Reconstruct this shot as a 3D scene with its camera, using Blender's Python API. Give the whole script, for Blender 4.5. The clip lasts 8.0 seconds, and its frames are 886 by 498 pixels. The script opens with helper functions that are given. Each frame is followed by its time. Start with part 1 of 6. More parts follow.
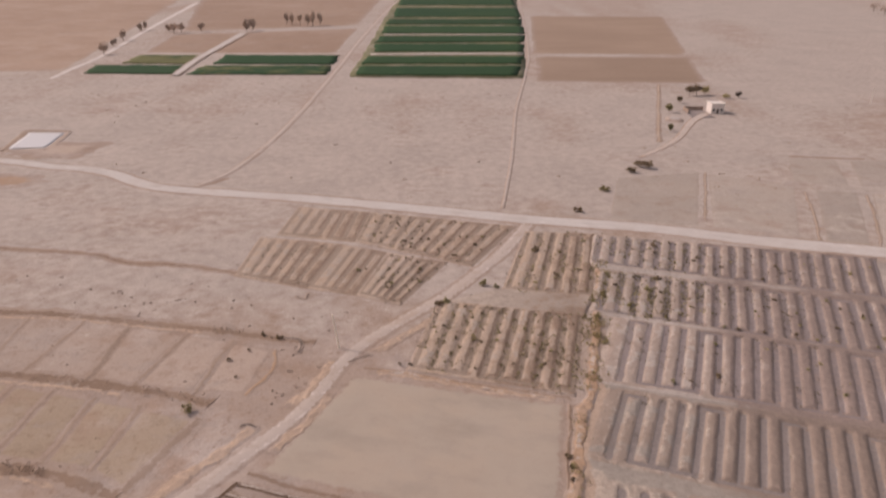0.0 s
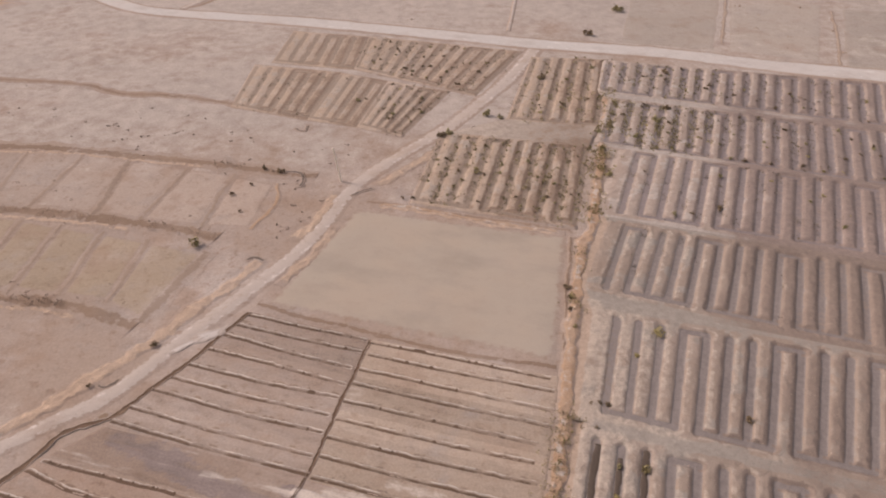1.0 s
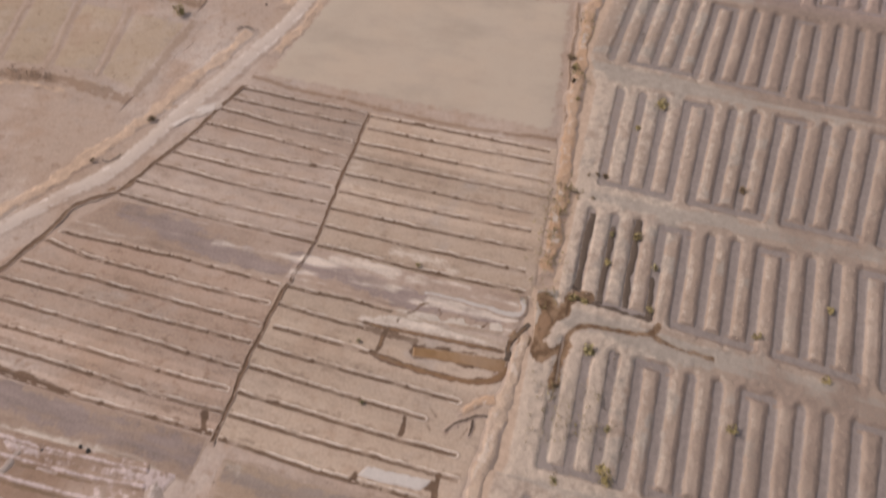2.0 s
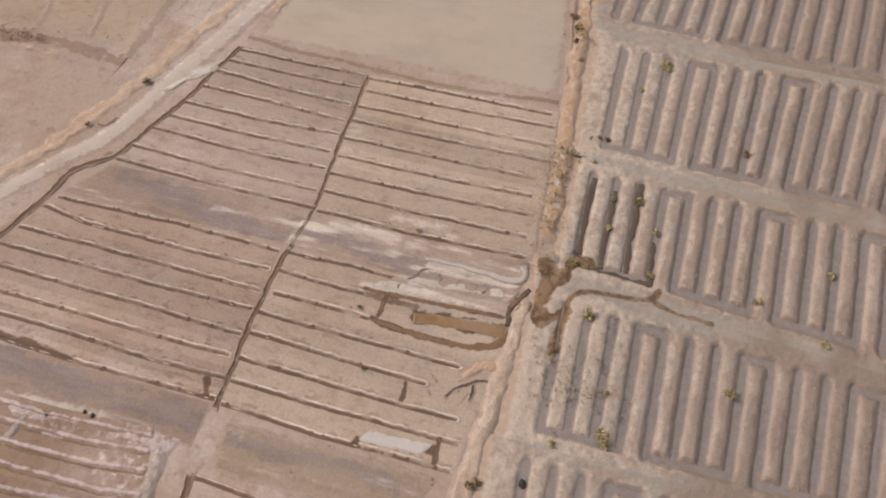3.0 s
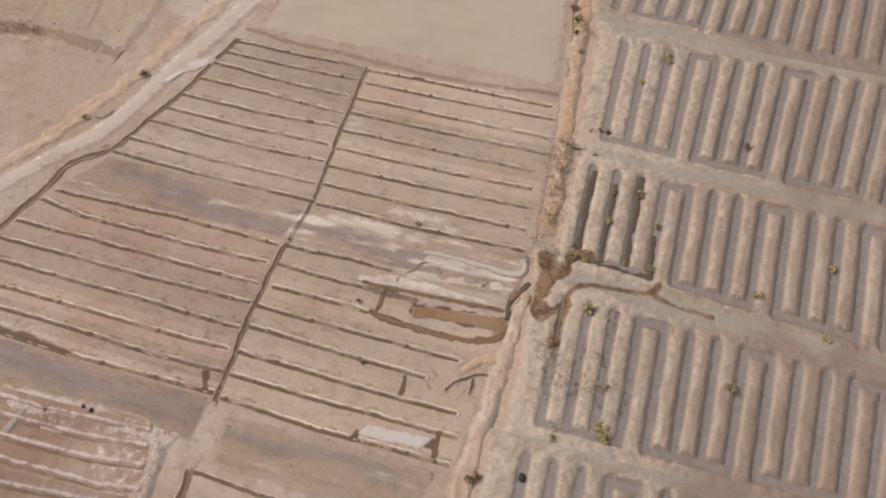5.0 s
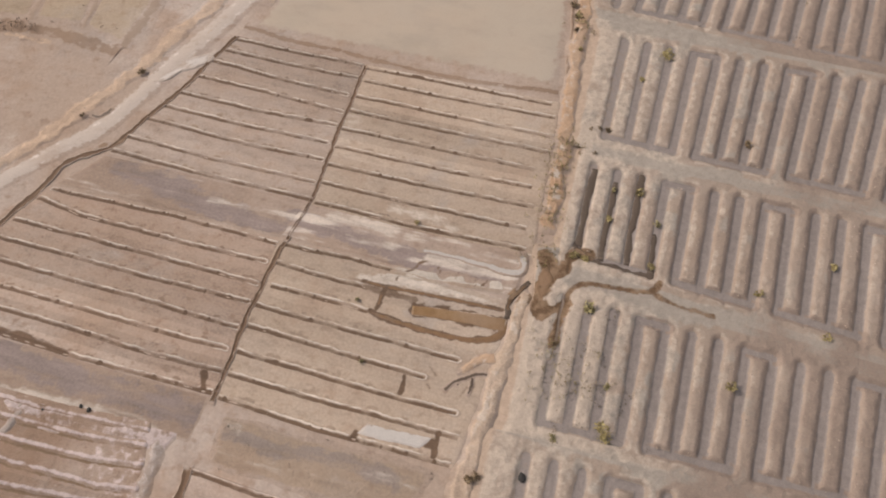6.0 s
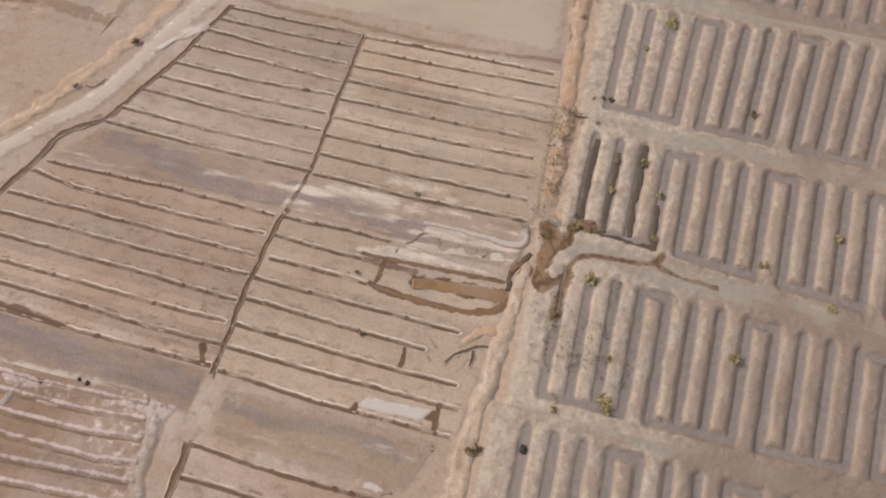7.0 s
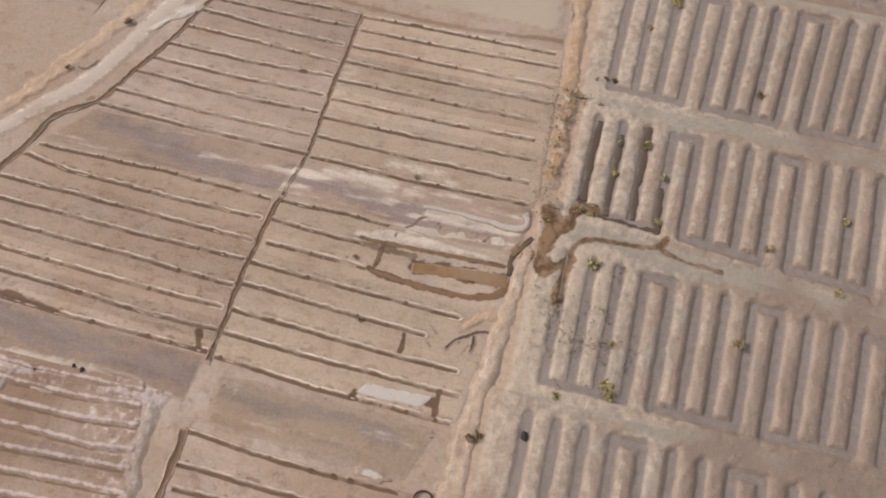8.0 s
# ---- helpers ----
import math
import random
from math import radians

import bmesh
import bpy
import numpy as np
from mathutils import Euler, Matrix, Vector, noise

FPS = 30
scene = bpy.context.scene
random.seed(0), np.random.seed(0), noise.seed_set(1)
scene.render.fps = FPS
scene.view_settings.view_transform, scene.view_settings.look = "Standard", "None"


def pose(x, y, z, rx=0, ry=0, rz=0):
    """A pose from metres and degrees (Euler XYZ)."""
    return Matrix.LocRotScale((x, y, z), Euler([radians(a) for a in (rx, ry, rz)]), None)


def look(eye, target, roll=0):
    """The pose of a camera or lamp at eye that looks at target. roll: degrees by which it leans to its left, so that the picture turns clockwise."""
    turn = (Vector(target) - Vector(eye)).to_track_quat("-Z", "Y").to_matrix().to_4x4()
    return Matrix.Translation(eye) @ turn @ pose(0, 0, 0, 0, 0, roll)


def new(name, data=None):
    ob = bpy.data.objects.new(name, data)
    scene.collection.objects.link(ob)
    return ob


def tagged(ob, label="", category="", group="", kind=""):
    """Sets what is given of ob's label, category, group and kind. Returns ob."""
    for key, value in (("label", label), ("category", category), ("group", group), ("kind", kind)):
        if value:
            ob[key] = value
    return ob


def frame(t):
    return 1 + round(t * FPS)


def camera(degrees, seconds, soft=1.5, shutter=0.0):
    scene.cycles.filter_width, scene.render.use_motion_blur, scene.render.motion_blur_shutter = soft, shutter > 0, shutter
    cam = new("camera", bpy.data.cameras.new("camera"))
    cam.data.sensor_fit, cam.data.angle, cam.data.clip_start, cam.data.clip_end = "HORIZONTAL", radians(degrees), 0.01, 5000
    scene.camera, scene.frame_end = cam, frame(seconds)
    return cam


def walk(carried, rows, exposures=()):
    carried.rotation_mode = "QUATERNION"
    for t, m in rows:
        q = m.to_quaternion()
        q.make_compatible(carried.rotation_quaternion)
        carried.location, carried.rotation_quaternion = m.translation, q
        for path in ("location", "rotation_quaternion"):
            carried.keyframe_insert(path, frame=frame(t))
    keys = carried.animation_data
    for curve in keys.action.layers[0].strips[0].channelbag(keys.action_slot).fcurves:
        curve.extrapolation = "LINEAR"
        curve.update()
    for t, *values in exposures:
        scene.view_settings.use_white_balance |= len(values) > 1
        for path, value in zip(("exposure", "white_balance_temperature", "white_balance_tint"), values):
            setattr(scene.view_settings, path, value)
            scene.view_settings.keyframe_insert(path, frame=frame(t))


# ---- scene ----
cam = camera(65.7, 8.0, soft=1.95, shutter=0.2)
# seconds, place in metres, pitch, roll, yaw
PATH = [
    (0.0, -0.39, -1.59, 69.84, -23.73, 0.49, -0.41),
    (0.1, -0.34, -1.35, 69.89, -26.33, 0.44, -0.36),
    (0.2, -0.28, -1.11, 69.94, -29.03, 0.38, -0.31),
    (0.3, -0.22, -0.87, 70.00, -31.80, 0.33, -0.26),
    (0.4, -0.16, -0.64, 70.05, -34.18, 0.27, -0.21),
    (0.5, -0.10, -0.40, 70.11, -36.11, 0.22, -0.16),
    (0.6, -0.10, -0.27, 70.18, -37.09, 0.19, -0.15),
    (0.8, -0.09, 0.01, 70.31, -37.67, 0.15, -0.13),
    (1.0, -0.08, 0.28, 70.45, -38.25, 0.11, -0.11),
    (1.2, -0.11, 0.18, 70.24, -38.24, 0.09, -0.13),
    (1.3, -0.13, 0.13, 70.14, -38.64, 0.08, -0.14),
    (1.4, -0.14, 0.09, 70.03, -40.31, 0.07, -0.14),
    (1.5, -0.16, 0.04, 69.93, -42.98, 0.07, -0.15),
    (1.6, -0.13, 0.03, 69.94, -45.34, 0.01, -0.12),
    (1.7, -0.10, 0.02, 69.96, -48.17, -0.04, -0.09),
    (1.8, -0.06, 0.01, 69.97, -50.90, -0.09, -0.06),
    (1.9, -0.03, 0.01, 69.99, -53.74, -0.15, -0.03),
    (2.0, 0.00, -0.00, 70.00, -56.70, -0.20, 0.00),
    (2.1, 0.00, 0.07, 70.01, -59.23, -0.21, 0.01),
    (2.2, 0.00, 0.15, 70.01, -59.11, -0.23, 0.02),
    (3.5, 0.01, 1.09, 70.09, -60.63, -0.39, 0.11),
    (4.0, -0.03, 0.97, 69.98, -60.58, -0.35, 0.05),
    (4.5, -0.07, 1.03, 69.95, -61.22, -0.30, -0.02),
    (4.7, -0.05, 1.08, 69.89, -60.77, -0.31, -0.02),
    (6.0, 0.07, 1.38, 69.48, -60.90, -0.40, 0.00),
    (6.5, -0.03, 1.47, 68.98, -61.62, -0.42, -0.06),
    (7.0, 0.08, 1.32, 68.34, -62.81, -0.64, 0.14),
    (7.5, 0.09, 1.44, 67.65, -64.21, -0.73, 0.21),
    (8.0, 0.14, 1.82, 67.10, -64.05, -0.83, 0.26),
]
walk(cam, [(t, pose(x, y, z, 90 + p, 0, w) @ pose(0, 0, 0, 0, 0, r)) for t, x, y, z, p, r, w in PATH],
     exposures=[(0.0, -0.15, 6750, 22), (0.8, -0.05, 6700, 20), (2.0, 0.0, 6650, 16), (3.5, 0.12, 6650, 12), (8.0, 0.12, 6600, 10)])

# ---- light: hazy morning sun from the side, clear sky ----
SUN_FROM = Vector((-0.80, 0.30, 0.72)).normalized()
world = bpy.data.worlds.new("sky")
scene.world = world
world.use_nodes = True
sky = world.node_tree.nodes.new("ShaderNodeTexSky")
sky.sky_type, sky.sun_disc = "NISHITA", False
sky.sun_elevation = math.asin(SUN_FROM.z)
sky.sun_rotation = math.atan2(SUN_FROM.x, SUN_FROM.y)
sky.dust_density, sky.air_density = 3.0, 1.0
back = world.node_tree.nodes["Background"]
haze = world.node_tree.nodes.new("ShaderNodeHueSaturation")
haze.inputs["Saturation"].default_value = 0.45
world.node_tree.links.new(sky.outputs[0], haze.inputs["Color"])
world.node_tree.links.new(haze.outputs[0], back.inputs[0])
back.inputs[1].default_value = 0.122
sun = new("sun", bpy.data.lights.new("sun", "SUN"))
sun.data.energy, sun.data.angle, sun.data.color = 2.05, radians(7.0), (1.0, 0.90, 0.80)
sun.matrix_world = look(SUN_FROM * 300, (0, 0, 0))


# ---- materials ----
def node(tree, kind, **inputs):
    n = tree.nodes.new(kind)
    for key, value in inputs.items():
        n.inputs[key.replace("_", " ")].default_value = value
    return n


def blend(tree, fac, a, b, mode="MIX"):
    n = tree.nodes.new("ShaderNodeMix")
    n.data_type, n.blend_type = "RGBA", mode
    for socket, value in ((n.inputs[0], fac), (n.inputs[6], a), (n.inputs[7], b)):
        if isinstance(value, bpy.types.NodeSocket):
            tree.links.new(value, socket)
        elif isinstance(value, tuple):
            socket.default_value = (*value, 1.0)
        else:
            socket.default_value = value
    return n.outputs[2]


def calc(tree, op, a, b, clamp=False):
    n = tree.nodes.new("ShaderNodeMath")
    n.operation, n.use_clamp = op, clamp
    for socket, value in ((n.inputs[0], a), (n.inputs[1], b)):
        if isinstance(value, bpy.types.NodeSocket):
            tree.links.new(value, socket)
        else:
            socket.default_value = value
    return n.outputs[0]


def remap(tree, value, lo, hi):
    n = tree.nodes.new("ShaderNodeMapRange")
    n.interpolation_type = "SMOOTHSTEP"
    tree.links.new(value, n.inputs[0])
    n.inputs[1].default_value, n.inputs[2].default_value = lo, hi
    return n.outputs[0]


DAMP, PALE, GREY = (0.145, 0.09, 0.058), (0.50, 0.415, 0.35), (0.34, 0.282, 0.242)
GREENISH = (0.13, 0.125, 0.065)
DRY = dict(base=(0.415, 0.308, 0.240), tint=(0.368, 0.282, 0.232), coarse=0.035, mid=0.30, fine=2.4, vary=0.24, blotch=0.75)
TILLED = dict(base=(0.385, 0.285, 0.222), tint=(0.382, 0.295, 0.242), coarse=0.05, mid=0.8, fine=3.2, vary=0.34, stretch=(0.45, 1.2, 1), turn=radians(-16), blotch=0.5)


def texture(t, scale, detail, roughness, vector):
    n = node(t, "ShaderNodeTexNoise", Scale=scale, Detail=detail, Roughness=roughness)
    t.links.new(vector, n.inputs["Vector"])
    return n.outputs[0]


def scaled(t, colour, value):
    n = t.nodes.new("ShaderNodeVectorMath")
    n.operation = "SCALE"
    t.links.new(colour, n.inputs[0])
    t.links.new(value, n.inputs["Scale"])
    return n.outputs[0]


def mottle(t, place, base, tint, coarse=0.06, mid=0.7, fine=7.0, vary=0.22, stretch=(1, 1, 1), turn=0.0, blotch=0.25):
    """Two earth colours mottled at three scales, with pinkish-white and rusty blotches: colour, brightness, middle and fine noise."""
    mapped = node(t, "ShaderNodeMapping", Scale=tuple(1 / s for s in stretch), Rotation=(0, 0, turn))
    mapped.vector_type = "TEXTURE"
    t.links.new(place, mapped.inputs[0])
    big = texture(t, coarse, 4, 0.6, place)
    middle = texture(t, mid, 5, 0.62, mapped.outputs[0])
    small = texture(t, fine, 4, 0.7, place)
    colour = blend(t, remap(t, big, 0.36, 0.66), base, tint)
    colour = blend(t, remap(t, middle, 0.42, 0.74), colour, tuple(c * 0.80 for c in base))
    if blotch:
        spot = texture(t, 0.045, 8, 0.62, mapped.outputs[0])
        rust = texture(t, 0.11, 7, 0.62, place)
        colour = blend(t, calc(t, "MULTIPLY", remap(t, spot, 0.46, 0.70), blotch), colour, (0.495, 0.408, 0.355))
        colour = blend(t, calc(t, "MULTIPLY", remap(t, rust, 0.50, 0.68), blotch * 0.8), colour, (0.335, 0.225, 0.16))
        colour = blend(t, calc(t, "MULTIPLY", remap(t, rust, 0.46, 0.30), blotch * 0.7), colour, (0.35, 0.288, 0.25))
        smudge = texture(t, 0.75, 4, 0.6, place)
        colour = blend(t, calc(t, "MULTIPLY", remap(t, smudge, 0.53, 0.70), min(1.0, blotch * 0.9)), colour, tuple(c * k for c, k in zip(base, (0.72, 0.66, 0.62))))
    value = calc(t, "ADD", calc(t, "MULTIPLY", calc(t, "SUBTRACT", middle, 0.5), vary * 2.8),
                 calc(t, "MULTIPLY", calc(t, "SUBTRACT", small, 0.5), vary * 2.2))
    value = calc(t, "ADD", value, calc(t, "MULTIPLY", calc(t, "SUBTRACT", big, 0.5), vary * 1.6))
    return colour, calc(t, "ADD", value, 1.0), middle, small


def soil(name, base, tint, vary=0.22, coarse=0.06, mid=0.7, fine=7.0, rough=0.95, bump=0.35, rand=0.10, damp_shade=DAMP, pale=PALE, grey=GREY, gloss=0.2,
         stretch=(1, 1, 1), turn=0.0, rim=None, silt=(0.225, 0.187, 0.176), over=DRY, blotch=0.25, torn=1.6):
    """Bare earth. The attributes damp, pale, grey and silt mix in wet, crusted, clayey and silted soil; edge mixes in
    the earth that it lies on.
    Damp also carries painted shade on ridges and furrows, pale the sunlit ridge flanks, silt the plain's distance haze.
    """
    m = bpy.data.materials.new(name)
    m.use_nodes = True
    t = m.node_tree
    bsdf = t.nodes["Principled BSDF"]
    place = t.nodes.new("ShaderNodeNewGeometry").outputs["Position"]
    colour, value, middle, small = mottle(t, place, base, tint, coarse, mid, fine, vary, stretch, turn, blotch)
    info = t.nodes.new("ShaderNodeObjectInfo")
    value = calc(t, "ADD", value, calc(t, "MULTIPLY", calc(t, "SUBTRACT", info.outputs["Random"], 0.5), rand * 2))
    fray = texture(t, 0.9, 5, 0.65, place)
    masks = {}
    for key, other in (("grey", grey), ("pale", pale), ("silt", silt), ("damp_shade", damp_shade), ("wet", None), ("edge", rim)):
        a = t.nodes.new("ShaderNodeAttribute")
        a.attribute_name = key
        noise_of = fray if key == "edge" else middle
        ragged = calc(t, "ADD", a.outputs["Fac"], calc(t, "MULTIPLY", calc(t, "SUBTRACT", noise_of, 0.5), torn))
        masks[key] = calc(t, "MULTIPLY", remap(t, ragged, 0.30, 0.75), remap(t, a.outputs["Fac"], 0.0, 0.12))
        if key == "wet":
            other = blend(t, remap(t, texture(t, 0.8, 5, 0.65, place), 0.38, 0.62), (0.135, 0.080, 0.046), (0.265, 0.172, 0.108))
        if key != "edge":
            colour = blend(t, masks[key], colour, other)
        else:
            masks[key] = calc(t, "MAXIMUM", masks[key], remap(t, a.outputs["Fac"], 0.6, 0.95))
    colour = scaled(t, colour, value)
    if rim:
        colour = blend(t, masks["edge"], colour, scaled(t, blend(t, 0.0, rim, rim), value))
    else:
        under = mottle(t, place, **over)
        colour = blend(t, masks["edge"], colour, scaled(t, under[0], under[1]))
    t.links.new(colour, bsdf.inputs["Base Color"])
    t.links.new(calc(t, "SUBTRACT", rough, calc(t, "MULTIPLY", masks["damp_shade"], gloss)), bsdf.inputs["Roughness"])
    bsdf.inputs["Specular IOR Level"].default_value = 0.25
    b = node(t, "ShaderNodeBump", Strength=bump, Distance=0.12)
    t.links.new(calc(t, "ADD", small, middle), b.inputs["Height"])
    t.links.new(b.outputs[0], bsdf.inputs["Normal"])
    return m


def plain(name, base, rough=0.8, vary=0.15, scale=4.0, metal=0.0, rand=0.2):
    """Other stuff: one colour with a little wear, each object slightly its own."""
    m = bpy.data.materials.new(name)
    m.use_nodes = True
    t = m.node_tree
    bsdf = t.nodes["Principled BSDF"]
    coord = t.nodes.new("ShaderNodeNewGeometry")
    n = node(t, "ShaderNodeTexNoise", Scale=scale, Detail=5.0, Roughness=0.65)
    t.links.new(coord.outputs["Position"], n.inputs["Vector"])
    info = t.nodes.new("ShaderNodeObjectInfo")
    value = calc(t, "ADD", 1.0, calc(t, "MULTIPLY", calc(t, "SUBTRACT", n.outputs[0], 0.5), vary * 3))
    value = calc(t, "ADD", value, calc(t, "MULTIPLY", calc(t, "SUBTRACT", info.outputs["Random"], 0.5), rand * 2))
    value = calc(t, "ADD", value, calc(t, "MULTIPLY", calc(t, "SUBTRACT", coord.outputs["Random Per Island"], 0.5), vary * 2))
    s = t.nodes.new("ShaderNodeVectorMath")
    s.operation = "SCALE"
    s.inputs[0].default_value = base
    t.links.new(value, s.inputs["Scale"])
    t.links.new(s.outputs[0], bsdf.inputs["Base Color"])
    bsdf.inputs["Roughness"].default_value, bsdf.inputs["Metallic"].default_value = rough, metal
    return m


EARTH = soil("dry_earth", **DRY, silt=(0.435, 0.358, 0.305), torn=1.0)
NORTHERN = dict(DRY, base=(0.435, 0.350, 0.288), tint=(0.415, 0.332, 0.272), blotch=0.35)
NORTH = soil("northern_earth", **dict(NORTHERN, base=(0.465, 0.385, 0.322), tint=(0.44, 0.358, 0.295), blotch=0.5), over=NORTHERN)
FIELD = soil("field_soil", **TILLED, damp_shade=(0.135, 0.084, 0.055), pale=(0.585, 0.49, 0.415), silt=(0.275, 0.198, 0.148), torn=.75)
FIELD_DARK = soil("brown_field_soil", **dict(TILLED, base=(0.388, 0.273, 0.206), tint=(0.398, 0.296, 0.233), vary=0.34, blotch=0.75), damp_shade=(0.132, 0.080, 0.051), pale=(0.585, 0.49, 0.415), silt=(0.265, 0.182, 0.134), torn=.75)
FIELD_LOW = soil("mauve_field_soil", **dict(TILLED, base=(0.345, 0.240, 0.182), tint=(0.365, 0.262, 0.204), vary=0.36, blotch=0.75), damp_shade=(0.132, 0.080, 0.051), pale=(0.50, 0.40, 0.335), silt=(0.25, 0.172, 0.126), torn=.75)
FIELD_PALE = soil("dry_field_soil", **dict(TILLED, base=(0.438, 0.330, 0.250), tint=(0.43, 0.334, 0.262)), damp_shade=(0.135, 0.084, 0.054), pale=(0.585, 0.49, 0.415), silt=(0.315, 0.232, 0.175), torn=.75)
SMOOTH = soil("levelled_soil", (0.495, 0.405, 0.322), (0.50, 0.395, 0.305), vary=0.07, coarse=0.05, mid=0.12, fine=4.0, bump=0.02, stretch=(0.6, 1.2, 1), turn=radians(-14), blotch=0.12)
TRENCH = soil("trench_silt", (0.235, 0.196, 0.182), (0.265, 0.217, 0.196), mid=0.8, bump=0.3, vary=0.16, grey=(0.345, 0.276, 0.224))
# damp and pale colours of the plots also tint shaded and sunlit ridge flanks
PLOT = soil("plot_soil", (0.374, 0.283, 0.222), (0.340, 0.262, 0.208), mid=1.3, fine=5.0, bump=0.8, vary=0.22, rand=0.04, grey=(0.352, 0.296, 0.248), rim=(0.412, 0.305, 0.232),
            pale=(0.462, 0.370, 0.298), damp_shade=(0.275, 0.204, 0.162), silt=(0.266, 0.220, 0.198), torn=.9)
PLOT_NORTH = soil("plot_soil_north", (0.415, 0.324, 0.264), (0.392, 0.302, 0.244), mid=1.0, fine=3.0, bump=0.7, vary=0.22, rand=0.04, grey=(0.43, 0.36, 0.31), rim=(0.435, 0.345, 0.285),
                  pale=(0.465, 0.375, 0.312), damp_shade=(0.285, 0.212, 0.176), silt=(0.265, 0.215, 0.200), torn=.9)
PLOT_WEST = soil("plot_soil_west", (0.485, 0.372, 0.288), (0.47, 0.345, 0.252), mid=1.0, fine=3.0, bump=0.9, vary=0.28, rand=0.04, grey=(0.43, 0.345, 0.28),
                 pale=(0.44, 0.325, 0.24), damp_shade=(0.29, 0.20, 0.142), silt=(0.325, 0.245, 0.188), blotch=0.4, torn=1.2)
STREAK = soil("streaked_silt", (0.335, 0.240, 0.184), (0.355, 0.258, 0.198), mid=0.9, fine=3.0, vary=0.34, stretch=(0.14, 1.0, 1), turn=radians(-16), bump=.8, grey=(0.262, 0.201, 0.178), pale=(0.51, 0.425, 0.36), over=TILLED, blotch=0.5, torn=1.3)
PINKISH = soil("pale_plot_soil", **dict(DRY, base=(0.45, 0.345, 0.278), tint=(0.43, 0.328, 0.262)))
OCHRE = soil("tan_plot_soil", **dict(DRY, base=(0.41, 0.308, 0.218), tint=(0.395, 0.30, 0.222)))
CLAY = soil("grey_clay", (0.378, 0.278, 0.206), (0.392, 0.290, 0.216), mid=0.8, fine=3.0, vary=0.30, stretch=(0.2, 1.0, 1), turn=radians(-16), bump=.8, grey=(0.288, 0.226, 0.192), pale=(0.53, 0.448, 0.378), over=TILLED, blotch=0.5, torn=1.4)
BANK = soil("orange_bank", (0.50, 0.322, 0.205), (0.455, 0.322, 0.228), mid=0.8, fine=4.0, bump=0.8, vary=0.28, grey=(0.40, 0.30, 0.23), torn=2.0)
ROAD = soil("road_dust", (0.69, 0.62, 0.565), (0.645, 0.565, 0.505), vary=0.14, mid=0.6, pale=(0.73, 0.665, 0.61), grey=(0.50, 0.39, 0.31), bump=0.2, blotch=0.3, torn=1.2)
TRACK = soil("track_dust", (0.53, 0.438, 0.375), (0.495, 0.398, 0.33), vary=0.18, mid=0.6, pale=(0.60, 0.51, 0.45), grey=(0.465, 0.312, 0.212), bump=0.3, blotch=0.5, torn=2.6)
BANK_PALE = soil("pale_orange_bank", (0.54, 0.40, 0.295), (0.505, 0.375, 0.285), mid=1.1, fine=4.0, bump=1.0, vary=0.32, grey=(0.42, 0.33, 0.26), pale=(0.53, 0.43, 0.35), blotch=0.4, torn=2.0)
SPOIL = soil("orange_spoil", (0.50, 0.355, 0.255), (0.46, 0.338, 0.255), mid=0.8, fine=4.0, bump=0.5, vary=0.28, grey=(0.43, 0.318, 0.238), pale=(0.485, 0.345, 0.248), torn=2.6)
BUND_LOW = soil("low_bund", (0.33, 0.238, 0.178), (0.365, 0.27, 0.205), mid=0.7, vary=0.22, grey=(0.40, 0.305, 0.24), torn=2.6)
BUND = soil("weedy_bund", (0.285, 0.192, 0.134), (0.335, 0.232, 0.165), mid=0.7, vary=0.26, grey=(0.40, 0.295, 0.225), torn=2.6)
PLOUGH = soil("ploughed_soil", (0.335, 0.235, 0.168), (0.365, 0.26, 0.188), coarse=0.006, mid=0.05, fine=0.6,
              stretch=(0.15, 1.6, 1), blotch=0.0)
FAR_SOIL = soil("far_soil", (0.37, 0.248, 0.175), (0.40, 0.282, 0.208), coarse=0.006, mid=0.03, fine=0.3, blotch=0.2)
SALT = soil("salty_soil", (0.300, 0.198, 0.140), (0.345, 0.242, 0.182), mid=1.2, vary=0.36, torn=1.5, pale=(0.50, 0.398, 0.368), damp_shade=(0.205, 0.132, 0.082), blotch=0.5)
MUD = soil("wet_mud", (0.26, 0.155, 0.09), (0.30, 0.195, 0.125), mid=1.0, rough=0.6, bump=0.1, vary=0.28, damp_shade=(0.20, 0.115, 0.062), grey=(0.37, 0.285, 0.22), rim=(0.225, 0.135, 0.078), torn=1.8)
MUD_FIELD = soil("wet_field_mud", (0.185, 0.112, 0.068), (0.225, 0.145, 0.092), mid=1.0, rough=0.6, bump=0.1, vary=0.28, damp_shade=(0.20, 0.115, 0.062), grey=(0.25, 0.165, 0.11), rim=(0.18, 0.112, 0.072), torn=1.8)
DITCH = soil("ditch_soil", (0.25, 0.165, 0.11), (0.30, 0.205, 0.142), mid=0.9, vary=0.25, damp_shade=(0.15, 0.09, 0.056), pale=(0.50, 0.405, 0.335), over=TILLED, torn=1.2)
CRUST = soil("white_crust", (0.565, 0.505, 0.462), (0.52, 0.45, 0.40), mid=0.9, vary=0.16, over=TILLED, torn=2.4)
SALT_BANK = soil("salty_bank", (0.44, 0.358, 0.312), (0.39, 0.30, 0.245), mid=1.4, vary=0.36, bump=1.0, grey=(0.34, 0.262, 0.21), pale=(0.47, 0.39, 0.35), torn=3.0, blotch=.3)
